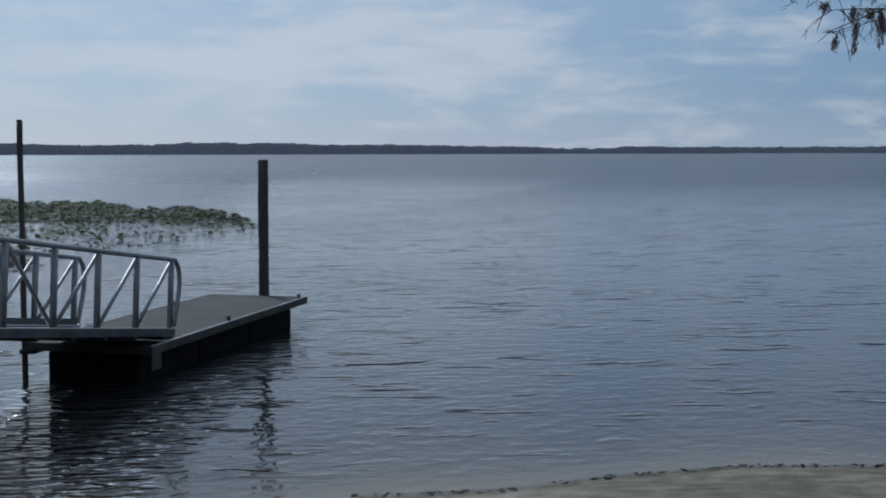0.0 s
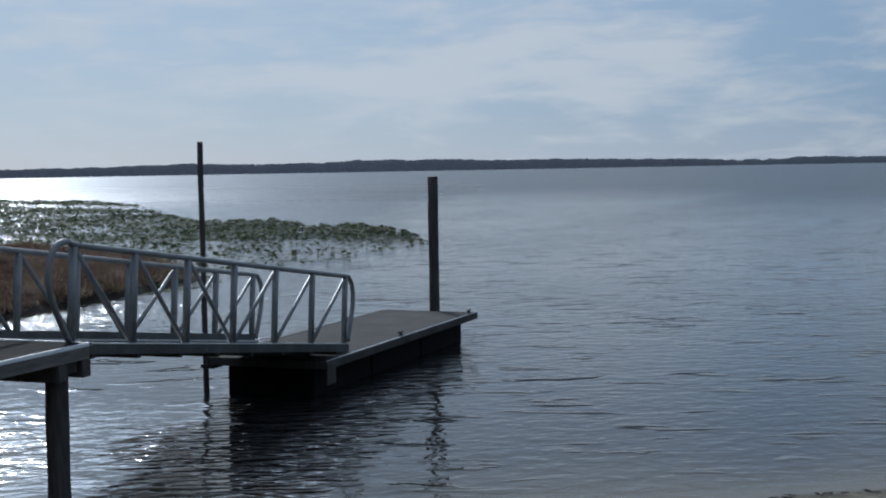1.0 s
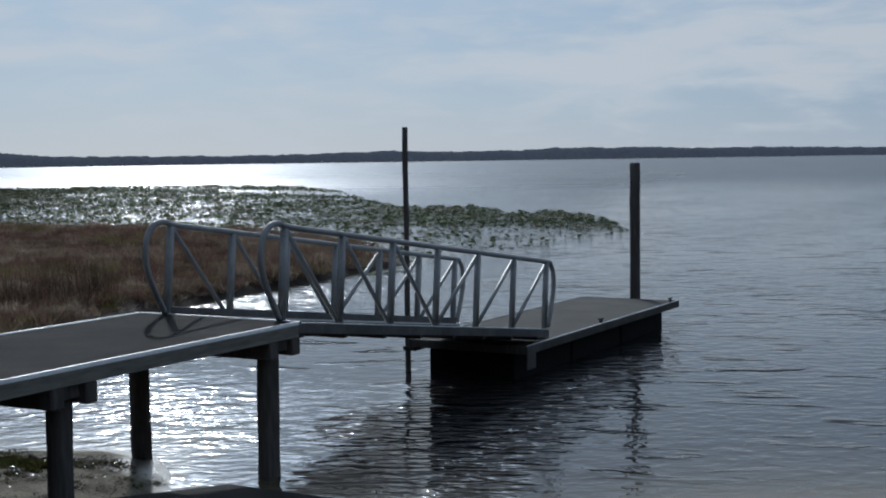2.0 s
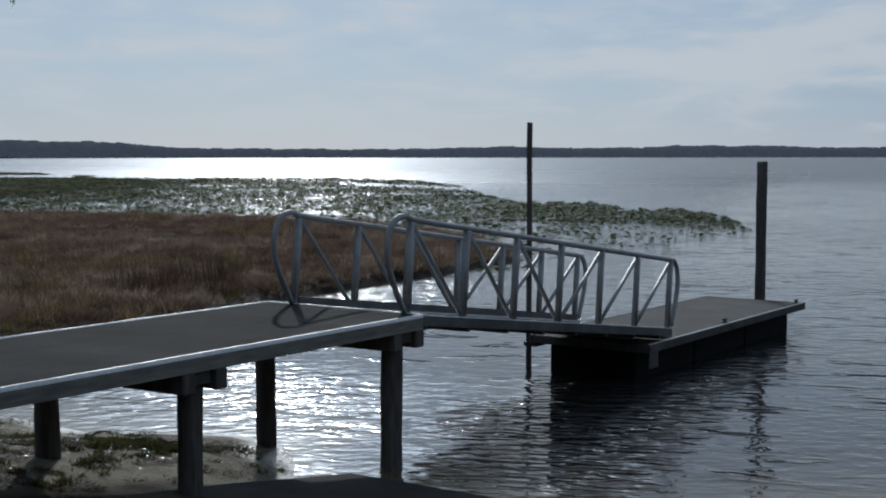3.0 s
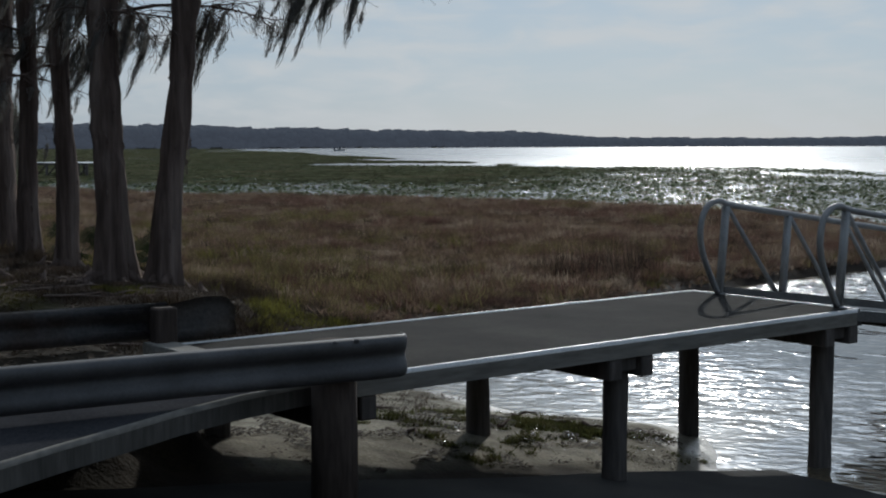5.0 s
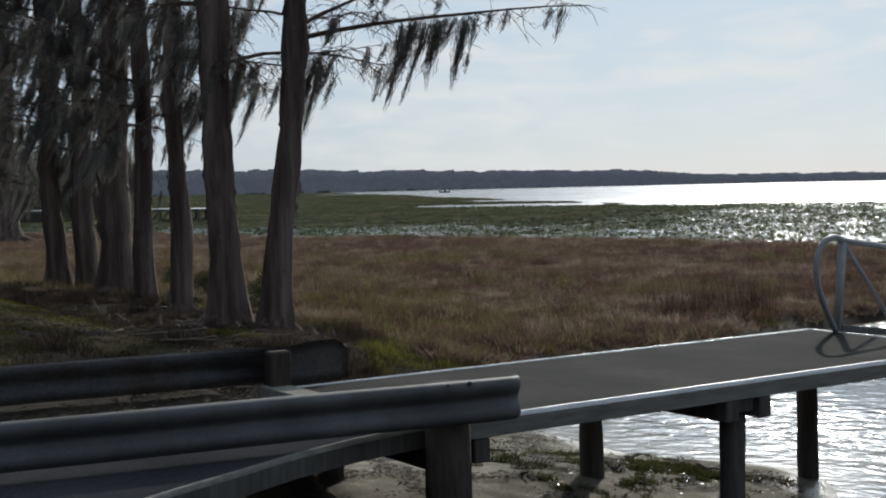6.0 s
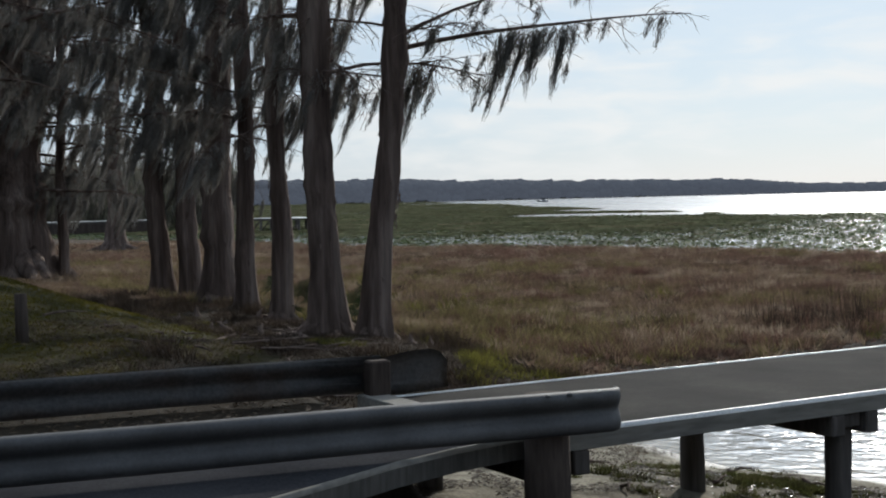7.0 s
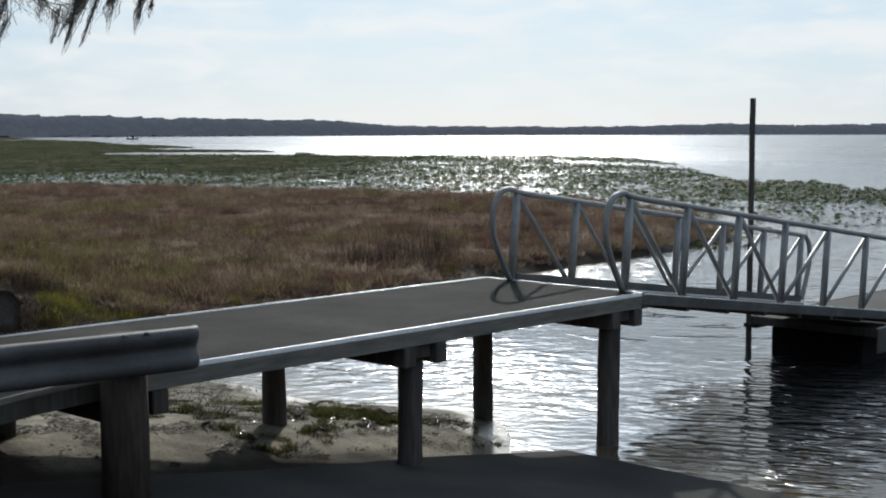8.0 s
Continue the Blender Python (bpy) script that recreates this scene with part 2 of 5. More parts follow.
def ground_material():
    """Sand that gives way to wet sand, marsh peat, mud, shade-darkened leaf litter and lawn, by the shares kept with
    the mesh.
    """
    m = bpy.data.materials.new("shore_ground")
    m.use_nodes = True
    n, l = m.node_tree.nodes, m.node_tree.links
    b = n["Principled BSDF"]
    b.inputs["Specular IOR Level"].default_value = 0.12
    co = n.new("ShaderNodeTexCoord")

    def noise_at(size, detail):
        t = n.new("ShaderNodeTexNoise"); t.inputs["Scale"].default_value = size; t.inputs["Detail"].default_value = detail
        l.new(co.outputs["Object"], t.inputs["Vector"])
        return t.outputs["Fac"]
    big, mid, small = noise_at(0.6, 6), noise_at(3.0, 5), noise_at(32, 4)
    both = n.new("ShaderNodeMath"); both.operation = "ADD"
    half = n.new("ShaderNodeMath"); half.operation = "MULTIPLY"; half.inputs[1].default_value = 0.5
    l.new(big, both.inputs[0]); l.new(mid, both.inputs[1]); l.new(both.outputs[0], half.inputs[0])
    color = rough = None
    for name, ro, colors in (("sand", 0.9, ((0.085, 0.074, 0.053), (0.185, 0.165, 0.122), (0.31, 0.28, 0.215))),
                             ("wet", 0.32, ((0.085, 0.074, 0.053), (0.115, 0.101, 0.075), (0.14, 0.125, 0.094))),
                             ("peat", 0.95, ((0.038, 0.024, 0.016), (0.060, 0.040, 0.026), (0.080, 0.053, 0.034))),
                             ("mud", 0.75, ((0.018, 0.013, 0.010), (0.035, 0.026, 0.019), (0.055, 0.040, 0.028))),
                             # leaf litter, its colours lowered further for the shade of the trees
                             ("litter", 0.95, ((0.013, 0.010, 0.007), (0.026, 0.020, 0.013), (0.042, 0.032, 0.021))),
                             ("lawn", 0.95, ((0.020, 0.019, 0.004), (0.031, 0.028, 0.005), (0.038, 0.028, 0.007)))):
        cr = n.new("ShaderNodeValToRGB")
        el = cr.color_ramp.elements
        el.new(0.5)
        for k, c in enumerate(colors):
            el[k].position, el[k].color = 0.36 + 0.14 * k, (*c, 1)
        l.new(half.outputs[0], cr.inputs["Fac"])
        if color is None:
            color = cr.outputs["Color"]
            rough = n.new("ShaderNodeValue"); rough.outputs[0].default_value = ro; rough = rough.outputs[0]
            continue
        at = n.new("ShaderNodeAttribute"); at.attribute_name = name
        mx = n.new("ShaderNodeMix"); mx.data_type = "RGBA"
        l.new(at.outputs["Fac"], mx.inputs["Factor"]); l.new(color, mx.inputs["A"]); l.new(cr.outputs["Color"], mx.inputs["B"])
        color = mx.outputs["Result"]
        mr = n.new("ShaderNodeMix"); mr.inputs["B"].default_value = ro
        l.new(at.outputs["Fac"], mr.inputs["Factor"]); l.new(rough, mr.inputs["A"])
        rough = mr.outputs["Result"]
    tone = n.new("ShaderNodeMapRange")
    tone.inputs["From Min"].default_value, tone.inputs["From Max"].default_value = 0.3, 0.7
    tone.inputs["To Min"].default_value, tone.inputs["To Max"].default_value = 0.7, 1.2
    l.new(small, tone.inputs["Value"])
    mul = n.new("ShaderNodeMix"); mul.data_type = "RGBA"; mul.blend_type = "MULTIPLY"; mul.inputs["Factor"].default_value = 1
    l.new(color, mul.inputs["A"]); l.new(tone.outputs[0], mul.inputs["B"])
    l.new(mul.outputs["Result"], b.inputs["Base Color"]); l.new(rough, b.inputs["Roughness"])
    hs = n.new("ShaderNodeMath"); hs.operation = "MULTIPLY_ADD"; hs.inputs[1].default_value = 3.0
    l.new(mid, hs.inputs[0]); l.new(small, hs.inputs[2])
    bp = n.new("ShaderNodeBump"); bp.inputs["Strength"].default_value = 0.6; bp.inputs["Distance"].default_value = 0.02
    l.new(hs.outputs[0], bp.inputs["Height"]); l.new(bp.outputs[0], b.inputs["Normal"])
    return m


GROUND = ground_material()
RAMP = material("ramp_asphalt", [(0.027, 0.026, 0.025), (0.042, 0.040, 0.038), (0.064, 0.059, 0.053)], 0.9, scale=0.7, fine=70, bump=0.5, depth=0.006, spec=0.1)
APPROACH = material("dark_approach", [(0.036, 0.036, 0.039), (0.048, 0.048, 0.052), (0.066, 0.065, 0.066)], 0.95, scale=0.9, fine=60, bump=0.4, depth=0.005, spec=0.0)
LEAF = leafy("fallen_leaf", [(0.040, 0.027, 0.019), (0.105, 0.075, 0.050)], 3.0, 0.25, 0.5)
MARSH = leafy("dry_marsh_grass", [(0.125, 0.078, 0.060), (0.180, 0.138, 0.080), (0.235, 0.163, 0.118), (0.145, 0.098, 0.074), (0.33, 0.258, 0.19)], 0.75, 0.5, 0.45)
for k_, e_ in enumerate(MARSH.node_tree.nodes["Color Ramp"].color_ramp.elements):
    e_.position = 0.39 + 0.055 * k_
OLIVESEDGE = leafy("olive_sedge", [(0.105, 0.090, 0.040), (0.165, 0.140, 0.062), (0.225, 0.185, 0.095)], 0.9, 0.5, 0.45)
REDBRUSH = leafy("dead_red_brush", [(0.075, 0.040, 0.032), (0.135, 0.075, 0.058), (0.20, 0.125, 0.098)], 0.5, 0.45, 0.45)
WRACK = leafy("shore_wrack", [(0.042, 0.036, 0.020), (0.100, 0.108, 0.034), (0.105, 0.080, 0.045)], 3.0, 0.35, 0.5)
SHELL = material("pale_shell", [(0.45, 0.44, 0.40), (0.7, 0.69, 0.66)], 0.25, scale=30, fine=90, bump=0.1)
UNDER = leafy("dead_undergrowth", [(0.026, 0.020, 0.014), (0.055, 0.039, 0.028), (0.095, 0.072, 0.055)], 1.3, 0.35, 0.5)
LAWNGRASS = leafy("lawn_blades", [(0.060, 0.056, 0.010), (0.104, 0.092, 0.014), (0.098, 0.072, 0.020)], 0.9, 0.4, 0.35)
GREENGRASS = leafy("green_bank_grass", [(0.060, 0.055, 0.020), (0.115, 0.110, 0.025), (0.19, 0.175, 0.04)], 1.6, 0.45, 0.4)
MEADOW = leafy("green_meadow", [(0.095, 0.098, 0.058), (0.135, 0.142, 0.082), (0.190, 0.165, 0.105)], 0.10, 0.45)
MEADOW.node_tree.nodes["Principled BSDF"].inputs["Specular IOR Level"].default_value = 0.0
PAD = leafy("lily_pad_leaf", [(0.048, 0.070, 0.032), (0.078, 0.108, 0.046), (0.118, 0.118, 0.062)], 0.15, 0.4)
BARK = material("cypress_bark", [(0.056, 0.040, 0.033), (0.134, 0.099, 0.084), (0.225, 0.178, 0.152)], 0.95, scale=3.0, fine=14, stretch=(1, 1, 0.10), bump=1.0, depth=0.05, spec=0.08)
MOSS = leafy("spanish_moss", [(0.150, 0.144, 0.134), (0.215, 0.206, 0.190)], 0.9, 0.5, 0.12)
# the bluish emission stands in for haze over the distant woods
WOODS = leafy("hazed_far_woods", [(0.034, 0.036, 0.038), (0.044, 0.046, 0.047), (0.055, 0.055, 0.053)], 0.02, 0.04, 0.05)
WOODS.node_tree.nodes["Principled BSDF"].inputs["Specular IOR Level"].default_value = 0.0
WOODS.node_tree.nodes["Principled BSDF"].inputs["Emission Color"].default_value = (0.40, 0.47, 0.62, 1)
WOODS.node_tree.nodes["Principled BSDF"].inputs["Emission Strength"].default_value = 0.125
COVE = leafy("winter_woods", [(0.085, 0.080, 0.070), (0.13, 0.125, 0.105), (0.11, 0.115, 0.08)], 0.08, 0.5, 0.35)
PALM = leafy("palmetto_leaf", [(0.016, 0.026, 0.011), (0.032, 0.042, 0.018)], 3.0, 0.35, 0.2)
BOATPAINT = material("pale_boat_paint", [(0.45, 0.46, 0.46), (0.55, 0.55, 0.55)], 0.5, scale=1, fine=9, bump=0)


# ---- building helpers ----
def part(name, bm, mat, parent=None, label=""):
    """Links a bmesh as one mesh object, under a thing or a part."""
    me = bpy.data.meshes.new(name)
    bm.to_mesh(me)
    bm.free()
    me.materials.append(mat)
    ob = new(name, me)
    if parent is not None:
        ob.parent = parent
    if label:
        tagged(ob, label)
    return ob


def share(ob, m, parent):
    """Another part on the same mesh."""
    o = new(ob.name.split(".")[0], ob.data)
    o.parent = parent
    o.matrix_basis = m
    return o


def thing(name, label, category, at=(0, 0, 0), group="", kind=""):
    e = new(name)
    e.location = at
    e.empty_display_size = 0.2
    return tagged(e, label, category, group, kind)


def box(bm, lo, hi, bevel=0.0):
    r = bmesh.ops.create_cube(bm, size=1.0)
    c = [(a + b) / 2 for a, b in zip(lo, hi)]
    s = [b - a for a, b in zip(lo, hi)]
    bmesh.ops.transform(bm, matrix=Matrix.LocRotScale(c, None, s), verts=r["verts"])
    if bevel:
        es = {e for v in r["verts"] for e in v.link_edges}
        bmesh.ops.bevel(bm, geom=list(es), offset=bevel, segments=1, affect="EDGES")
    return bm


def boxed(lo, hi, bevel=0.01):
    return box(bmesh.new(), lo, hi, bevel)


def tube(bm, pts, radii, sides=8, cap=True):
    """A round bar along a polyline."""
    pts = [Vector(p) for p in pts]
    if not hasattr(radii, "__len__"):
        radii = [radii] * len(pts)
    rings = []
    side = None
    for i, p in enumerate(pts):
        d = (pts[min(i + 1, len(pts) - 1)] - pts[max(i - 1, 0)]).normalized()
        if side is None:
            side = d.orthogonal().normalized()
        side = (side - d * side.dot(d)).normalized()
        other = d.cross(side)
        rings.append([bm.verts.new(p + radii[i] * (math.cos(a) * side + math.sin(a) * other))
                      for a in [2 * math.pi * k / sides for k in range(sides)]])
    for a, b in zip(rings, rings[1:]):
        for k in range(sides):
            bm.faces.new((a[k], a[(k + 1) % sides], b[(k + 1) % sides], b[k])).smooth = True
    if cap:
        bm.faces.new(rings[0][::-1])
        bm.faces.new(rings[-1])
    return bm


def extrude_profile(bm, prof, path):
    """Sweeps an open profile of (out, up) along a level path; out is to the path's right."""
    rows = []
    path = [Vector(p) for p in path]
    for i, p in enumerate(path):
        d = path[min(i + 1, len(path) - 1)] - path[max(i - 1, 0)]
        d.z = 0
        d.normalize()
        out = Vector((d.y, -d.x, 0))
        rows.append([bm.verts.new(p + out * a + Vector((0, 0, b))) for a, b in prof])
    for a, b in zip(rows, rows[1:]):
        for k in range(len(prof) - 1):
            bm.faces.new((a[k], a[k + 1], b[k + 1], b[k])).smooth = True
    return bm


def mesh_of(name, verts, faces, mat, smooth=False):
    """One mesh from arrays; faces all have the same number of corners."""
    verts, faces = np.asarray(verts, np.float32), np.asarray(faces, np.int32)
    me = bpy.data.meshes.new(name)
    me.vertices.add(len(verts)); me.vertices.foreach_set("co", verts.ravel())
    k = faces.shape[1]
    me.loops.add(faces.size); me.loops.foreach_set("vertex_index", faces.ravel())
    me.polygons.add(len(faces)); me.polygons.foreach_set("loop_start", np.arange(len(faces), dtype=np.int32) * k)
    me.update(calc_edges=True)
    if smooth:
        me.polygons.foreach_set("use_smooth", np.ones(len(faces), bool))
    me.materials.append(mat)
    return new(name, me)


def smooth_step(a, b, x):
    t = np.clip((np.asarray(x, float) - a) / (b - a), 0, 1)
    return t * t * (3 - 2 * t)


rng = np.random.default_rng(7)


def value_noise(x, y, size, seed=0):
    """Smooth noise from 0 to 1 over the plan."""
    g = np.random.default_rng(seed).random((256, 256))
    u, v = np.asarray(x) / size, np.asarray(y) / size
    i, j = np.floor(u).astype(int), np.floor(v).astype(int)
    fu, fv = u - i, v - j
    fu, fv = fu * fu * (3 - 2 * fu), fv * fv * (3 - 2 * fv)
    a, b, c, d = g[i % 256, j % 256], g[(i + 1) % 256, j % 256], g[i % 256, (j + 1) % 256], g[(i + 1) % 256, (j + 1) % 256]
    return (a * (1 - fu) + b * fu) * (1 - fv) + (c * (1 - fu) + d * fu) * fv


# ---- the ground: beach, ramp bank, marsh and lake bed in one sheet ----
SHORE_Y = [-400, -60, -30, -9.75, -8.24, -7.07, -6, -4.67, -3.2, -1.43, -0.4, 0.77, 1.29, 1.9, 2.64, 3.42, 4.34, 6.1, 6.7, 9, 10.6, 11.6, 12.3, 12.7, 13.4, 17.4, 25, 33, 47, 59, 66, 76, 110, 160, 400]
SHORE_X = [40, 14, 10, 3.44, 3.0, 2.33, 1.5, 0.92, -0.6, -0.98, -0.84, -1.3, -0.66, -0.14, 0.02, -0.31, -0.92, -0.82, -1.4, -0.6, 2.5, 9.0, 13, 18.5, 24, 30, 36, 38.5, 36.5, 34, 29, 27, 22, 10, -40]


def shore_x(y):
    return np.interp(y, SHORE_Y, SHORE_X)


def ground_z(x, y):
    x, y = np.asarray(x, float), np.asarray(y, float)
    d = shore_x(y) - x
    beach = WATER + np.where(d > 0, np.minimum(d * 0.137, 1.75), np.maximum(d * 0.12, -1.8))
    beach = np.where(d > 12, beach + np.minimum((d - 12) * 0.03, 1.5), beach)
    # the bank that carries the walkway ashore
    bank = smooth_step(-7.2, -8.6, x) * smooth_step(0.5, 1.1, y)
    bank = np.maximum(bank, smooth_step(-6.7, -7.2, x) * smooth_step(1.0, 1.6, y))
    beach = beach + (np.maximum(beach, 1.935) - beach) * bank
    inland = np.maximum(0, 1.5 - x)
    marsh = WATER + np.where(d > 0, 0.10 + 0.10 * smooth_step(0, 6, d), np.maximum(d * 0.10, -1.8)) + 0.75 * smooth_step(-1, 4, inland) * smooth_step(60, 30, y)
    marsh = marsh + (0.62 + 0.6 * smooth_step(9, 19, y)) * smooth_step(-3.0, -8.5, x) * smooth_step(48, 20, y)
    marsh = marsh + 0.7 * smooth_step(2, -30, x)
    k = smooth_step(6.5, 11.0, y)
    z = beach * (1 - k) + marsh * k
    # the bed of the ramp
    z = z - 0.09 * smooth_step(-3.4, -3.1, y) * smooth_step(0.50, 0.30, y) * smooth_step(4.0, 2.0, x)
    return z + (value_noise(x, y, 1.3, 3) - 0.5) * 0.05 * smooth_step(-0.2, 1.0, d)


def sheet(name, xs, ys, mat, zfun=ground_z):
    gx, gy = np.meshgrid(xs, ys, indexing="ij")
    v = np.stack([gx, gy, zfun(gx, gy)], -1).reshape(-1, 3)
    nx, ny = len(xs), len(ys)
    i, j = np.meshgrid(np.arange(nx - 1), np.arange(ny - 1), indexing="ij")
    a = (i * ny + j).ravel()
    return mesh_of(name, v, np.stack([a, a + ny, a + ny + 1, a + 1], -1), mat, True)


XS = np.concatenate([-np.geomspace(2600, 16, 30), np.arange(-15.6, -8, 0.3), np.arange(-7.9, 4.6, 0.15), np.arange(4.9, 45, 1.0), np.geomspace(46, 2600, 34)])
YS = np.concatenate([-np.geomspace(2600, 13, 26), np.arange(-12.6, 9, 0.15), np.arange(9.2, 16, 0.3), np.arange(16.4, 90, 1.0), np.geomspace(91, 2600, 34)])
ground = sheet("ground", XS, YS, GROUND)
tagged(ground, "sandy lake shore running into brown marsh and leaf litter", "ground", kind="structure")


def paint_ground():
    """Keeps with every corner its share of each kind of ground."""
    gx, gy = np.meshgrid(XS, YS, indexing="ij")
    x, y = gx.ravel(), gy.ravel()
    wob = (value_noise(x, y, 1.1, 5) - 0.5) * 1.6 + (value_noise(x, y, 0.4, 6) - 0.5) * 0.5
    d = shore_x(y) - x
    share = {
        "wet": np.maximum(smooth_step(0.42, 0.16, d + 0.15 * wob), smooth_step(0.9, 0.5, np.hypot(x + 0.55, y - 1.45))),
        "peat": smooth_step(8.0, 9.0, y + wob),
        "mud": smooth_step(8.0, 9.0, y + wob) * smooth_step(3.4, 1.8, d + wob) * smooth_step(0.0, 1.0, x),
        # litter also covers sand below the approach, in place of the shade there
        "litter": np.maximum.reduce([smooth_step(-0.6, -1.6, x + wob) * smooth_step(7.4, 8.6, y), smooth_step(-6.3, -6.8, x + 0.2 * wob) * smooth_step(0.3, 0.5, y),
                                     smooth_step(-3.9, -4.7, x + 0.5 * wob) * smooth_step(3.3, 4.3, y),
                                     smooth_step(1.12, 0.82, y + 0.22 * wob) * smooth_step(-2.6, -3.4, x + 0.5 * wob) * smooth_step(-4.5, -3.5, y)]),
        "lawn": smooth_step(-2.6, -3.4, x + 0.4 * wob) * smooth_step(0.0, 1.0, y + wob - 7.7 - (x + 6) * 1.45) * smooth_step(4, 6, y) * smooth_step(70, 50, y),
    }
    for name, values in share.items():
        ground.data.attributes.new(name, "FLOAT", "POINT").data.foreach_set("value", values.astype(np.float32))


paint_ground()

def build_water():
    """The lake: fine near the shore, where its shallowness is kept with every corner."""
    xs = np.concatenate([-np.geomspace(2500, 16, 12), np.arange(-15, 8, 0.35), np.geomspace(8.3, 2500, 30)])
    ys = np.concatenate([-np.geomspace(2500, 14, 12), np.arange(-13.5, 14, 0.35), np.geomspace(14.3, 2500, 30)])
    ob = sheet("water", xs, ys, WATER_MAT, lambda x, y: np.full(np.shape(x), WATER))
    gx, gy = np.meshgrid(xs, ys, indexing="ij")
    depth = WATER - ground_z(gx, gy)
    out = gx - shore_x(gy)
    shallow = np.exp(-np.maximum(depth, 0) / 0.15)
    # the ruffled strip runs from the ramp's foot out to the dock, smooth water on both sides of it
    pier_side = 0.17 + 0.345 * gx - gy + 1.1 * (value_noise(gx, gy, 1.1, 91) - 0.5) + 0.9 * (value_noise(gx, gy, 3.0, 92) - 0.5) * smooth_step(1, 5, gx)
    beach_side = gy + 2.45 - 0.21 * gx
    ruffle = smooth_step(-0.45, 0.65, pier_side) * smooth_step(-0.5, 0.9, beach_side) * smooth_step(15.5, 12.0, gx) * smooth_step(-1.2, -0.2, gx)
    lee = smooth_step(-0.25, -1.0, pier_side) * smooth_step(220, 110, gx) * np.maximum(smooth_step(6.0, 2.2, gx), smooth_step(5.0, 11.0, gy))
    state = {"shallow": shallow, "lee": lee, "ruffle": ruffle, "fetch": smooth_step(20, 150, out) * smooth_step(-400, -20, gx),
             "waves": (0.24 + 0.91 * lee + 0.12 * smooth_step(8, 25, out) + 0.2 * smooth_step(30, 120, out)) * (1 - 0.6 * shallow),
             "dashes": smooth_step(0.5, 6, out) * (1 - lee) * (1 - ruffle)}
    for name, values in state.items():
        ob.data.attributes.new(name, "FLOAT", "POINT").data.foreach_set("value", values.ravel().astype(np.float32))
    return ob


water = build_water()
tagged(water, "dark rippled lake water glittering under a veiled sun", "water", kind="structure")


def build_ramp():
    bm = bmesh.new()
    xs = [-30, -14] + [-13 + 0.5 * k for k in range(34)]
    rows = []
    for x in xs:
        z = WATER + 0.137 * (-0.85 - x) + 0.014 if x > -14.5 else WATER + 0.137 * 13.65 + 0.014
        y0, y1 = -3.3, 0.50 + 0.05 * math.sin(x * 1.7)
        rows.append([bm.verts.new(p) for p in ((x, y0, z - 0.25), (x, y0, z), (x, y1 - 0.03, z), (x, y1, z - 0.03), (x, y1, z - 0.25))])
    for a, b in zip(rows, rows[1:]):
        for k in range(4):
            bm.faces.new((a[k], b[k], b[k + 1], a[k + 1]))
    bmesh.ops.recalc_face_normals(bm, faces=bm.faces)
    tagged(part("road", bm, RAMP), "dark asphalt boat ramp running down into the lake", "boat ramp", kind="structure")


build_ramp()


# ---- the fixed pier ----
DECK, WIDTH = 1.946, 2.28


def near_edge(x):
    """The near edge of the deck, which flares towards the ramp as it comes ashore."""
    return float(np.interp(x, [-12, -9.0, -8.45, -7.95, -7.4, -6.9, -6.4, 0], [-2.4, -0.85, -0.6, -0.36, -0.17, -0.06, 0, 0]))


def far_edge(x):
    """The far edge; the slab narrows where the earth path begins."""
    return float(np.interp(x, [-12, -6.9, -6.6, 0], [1.15, 1.15, WIDTH - 0.05, WIDTH - 0.05]))


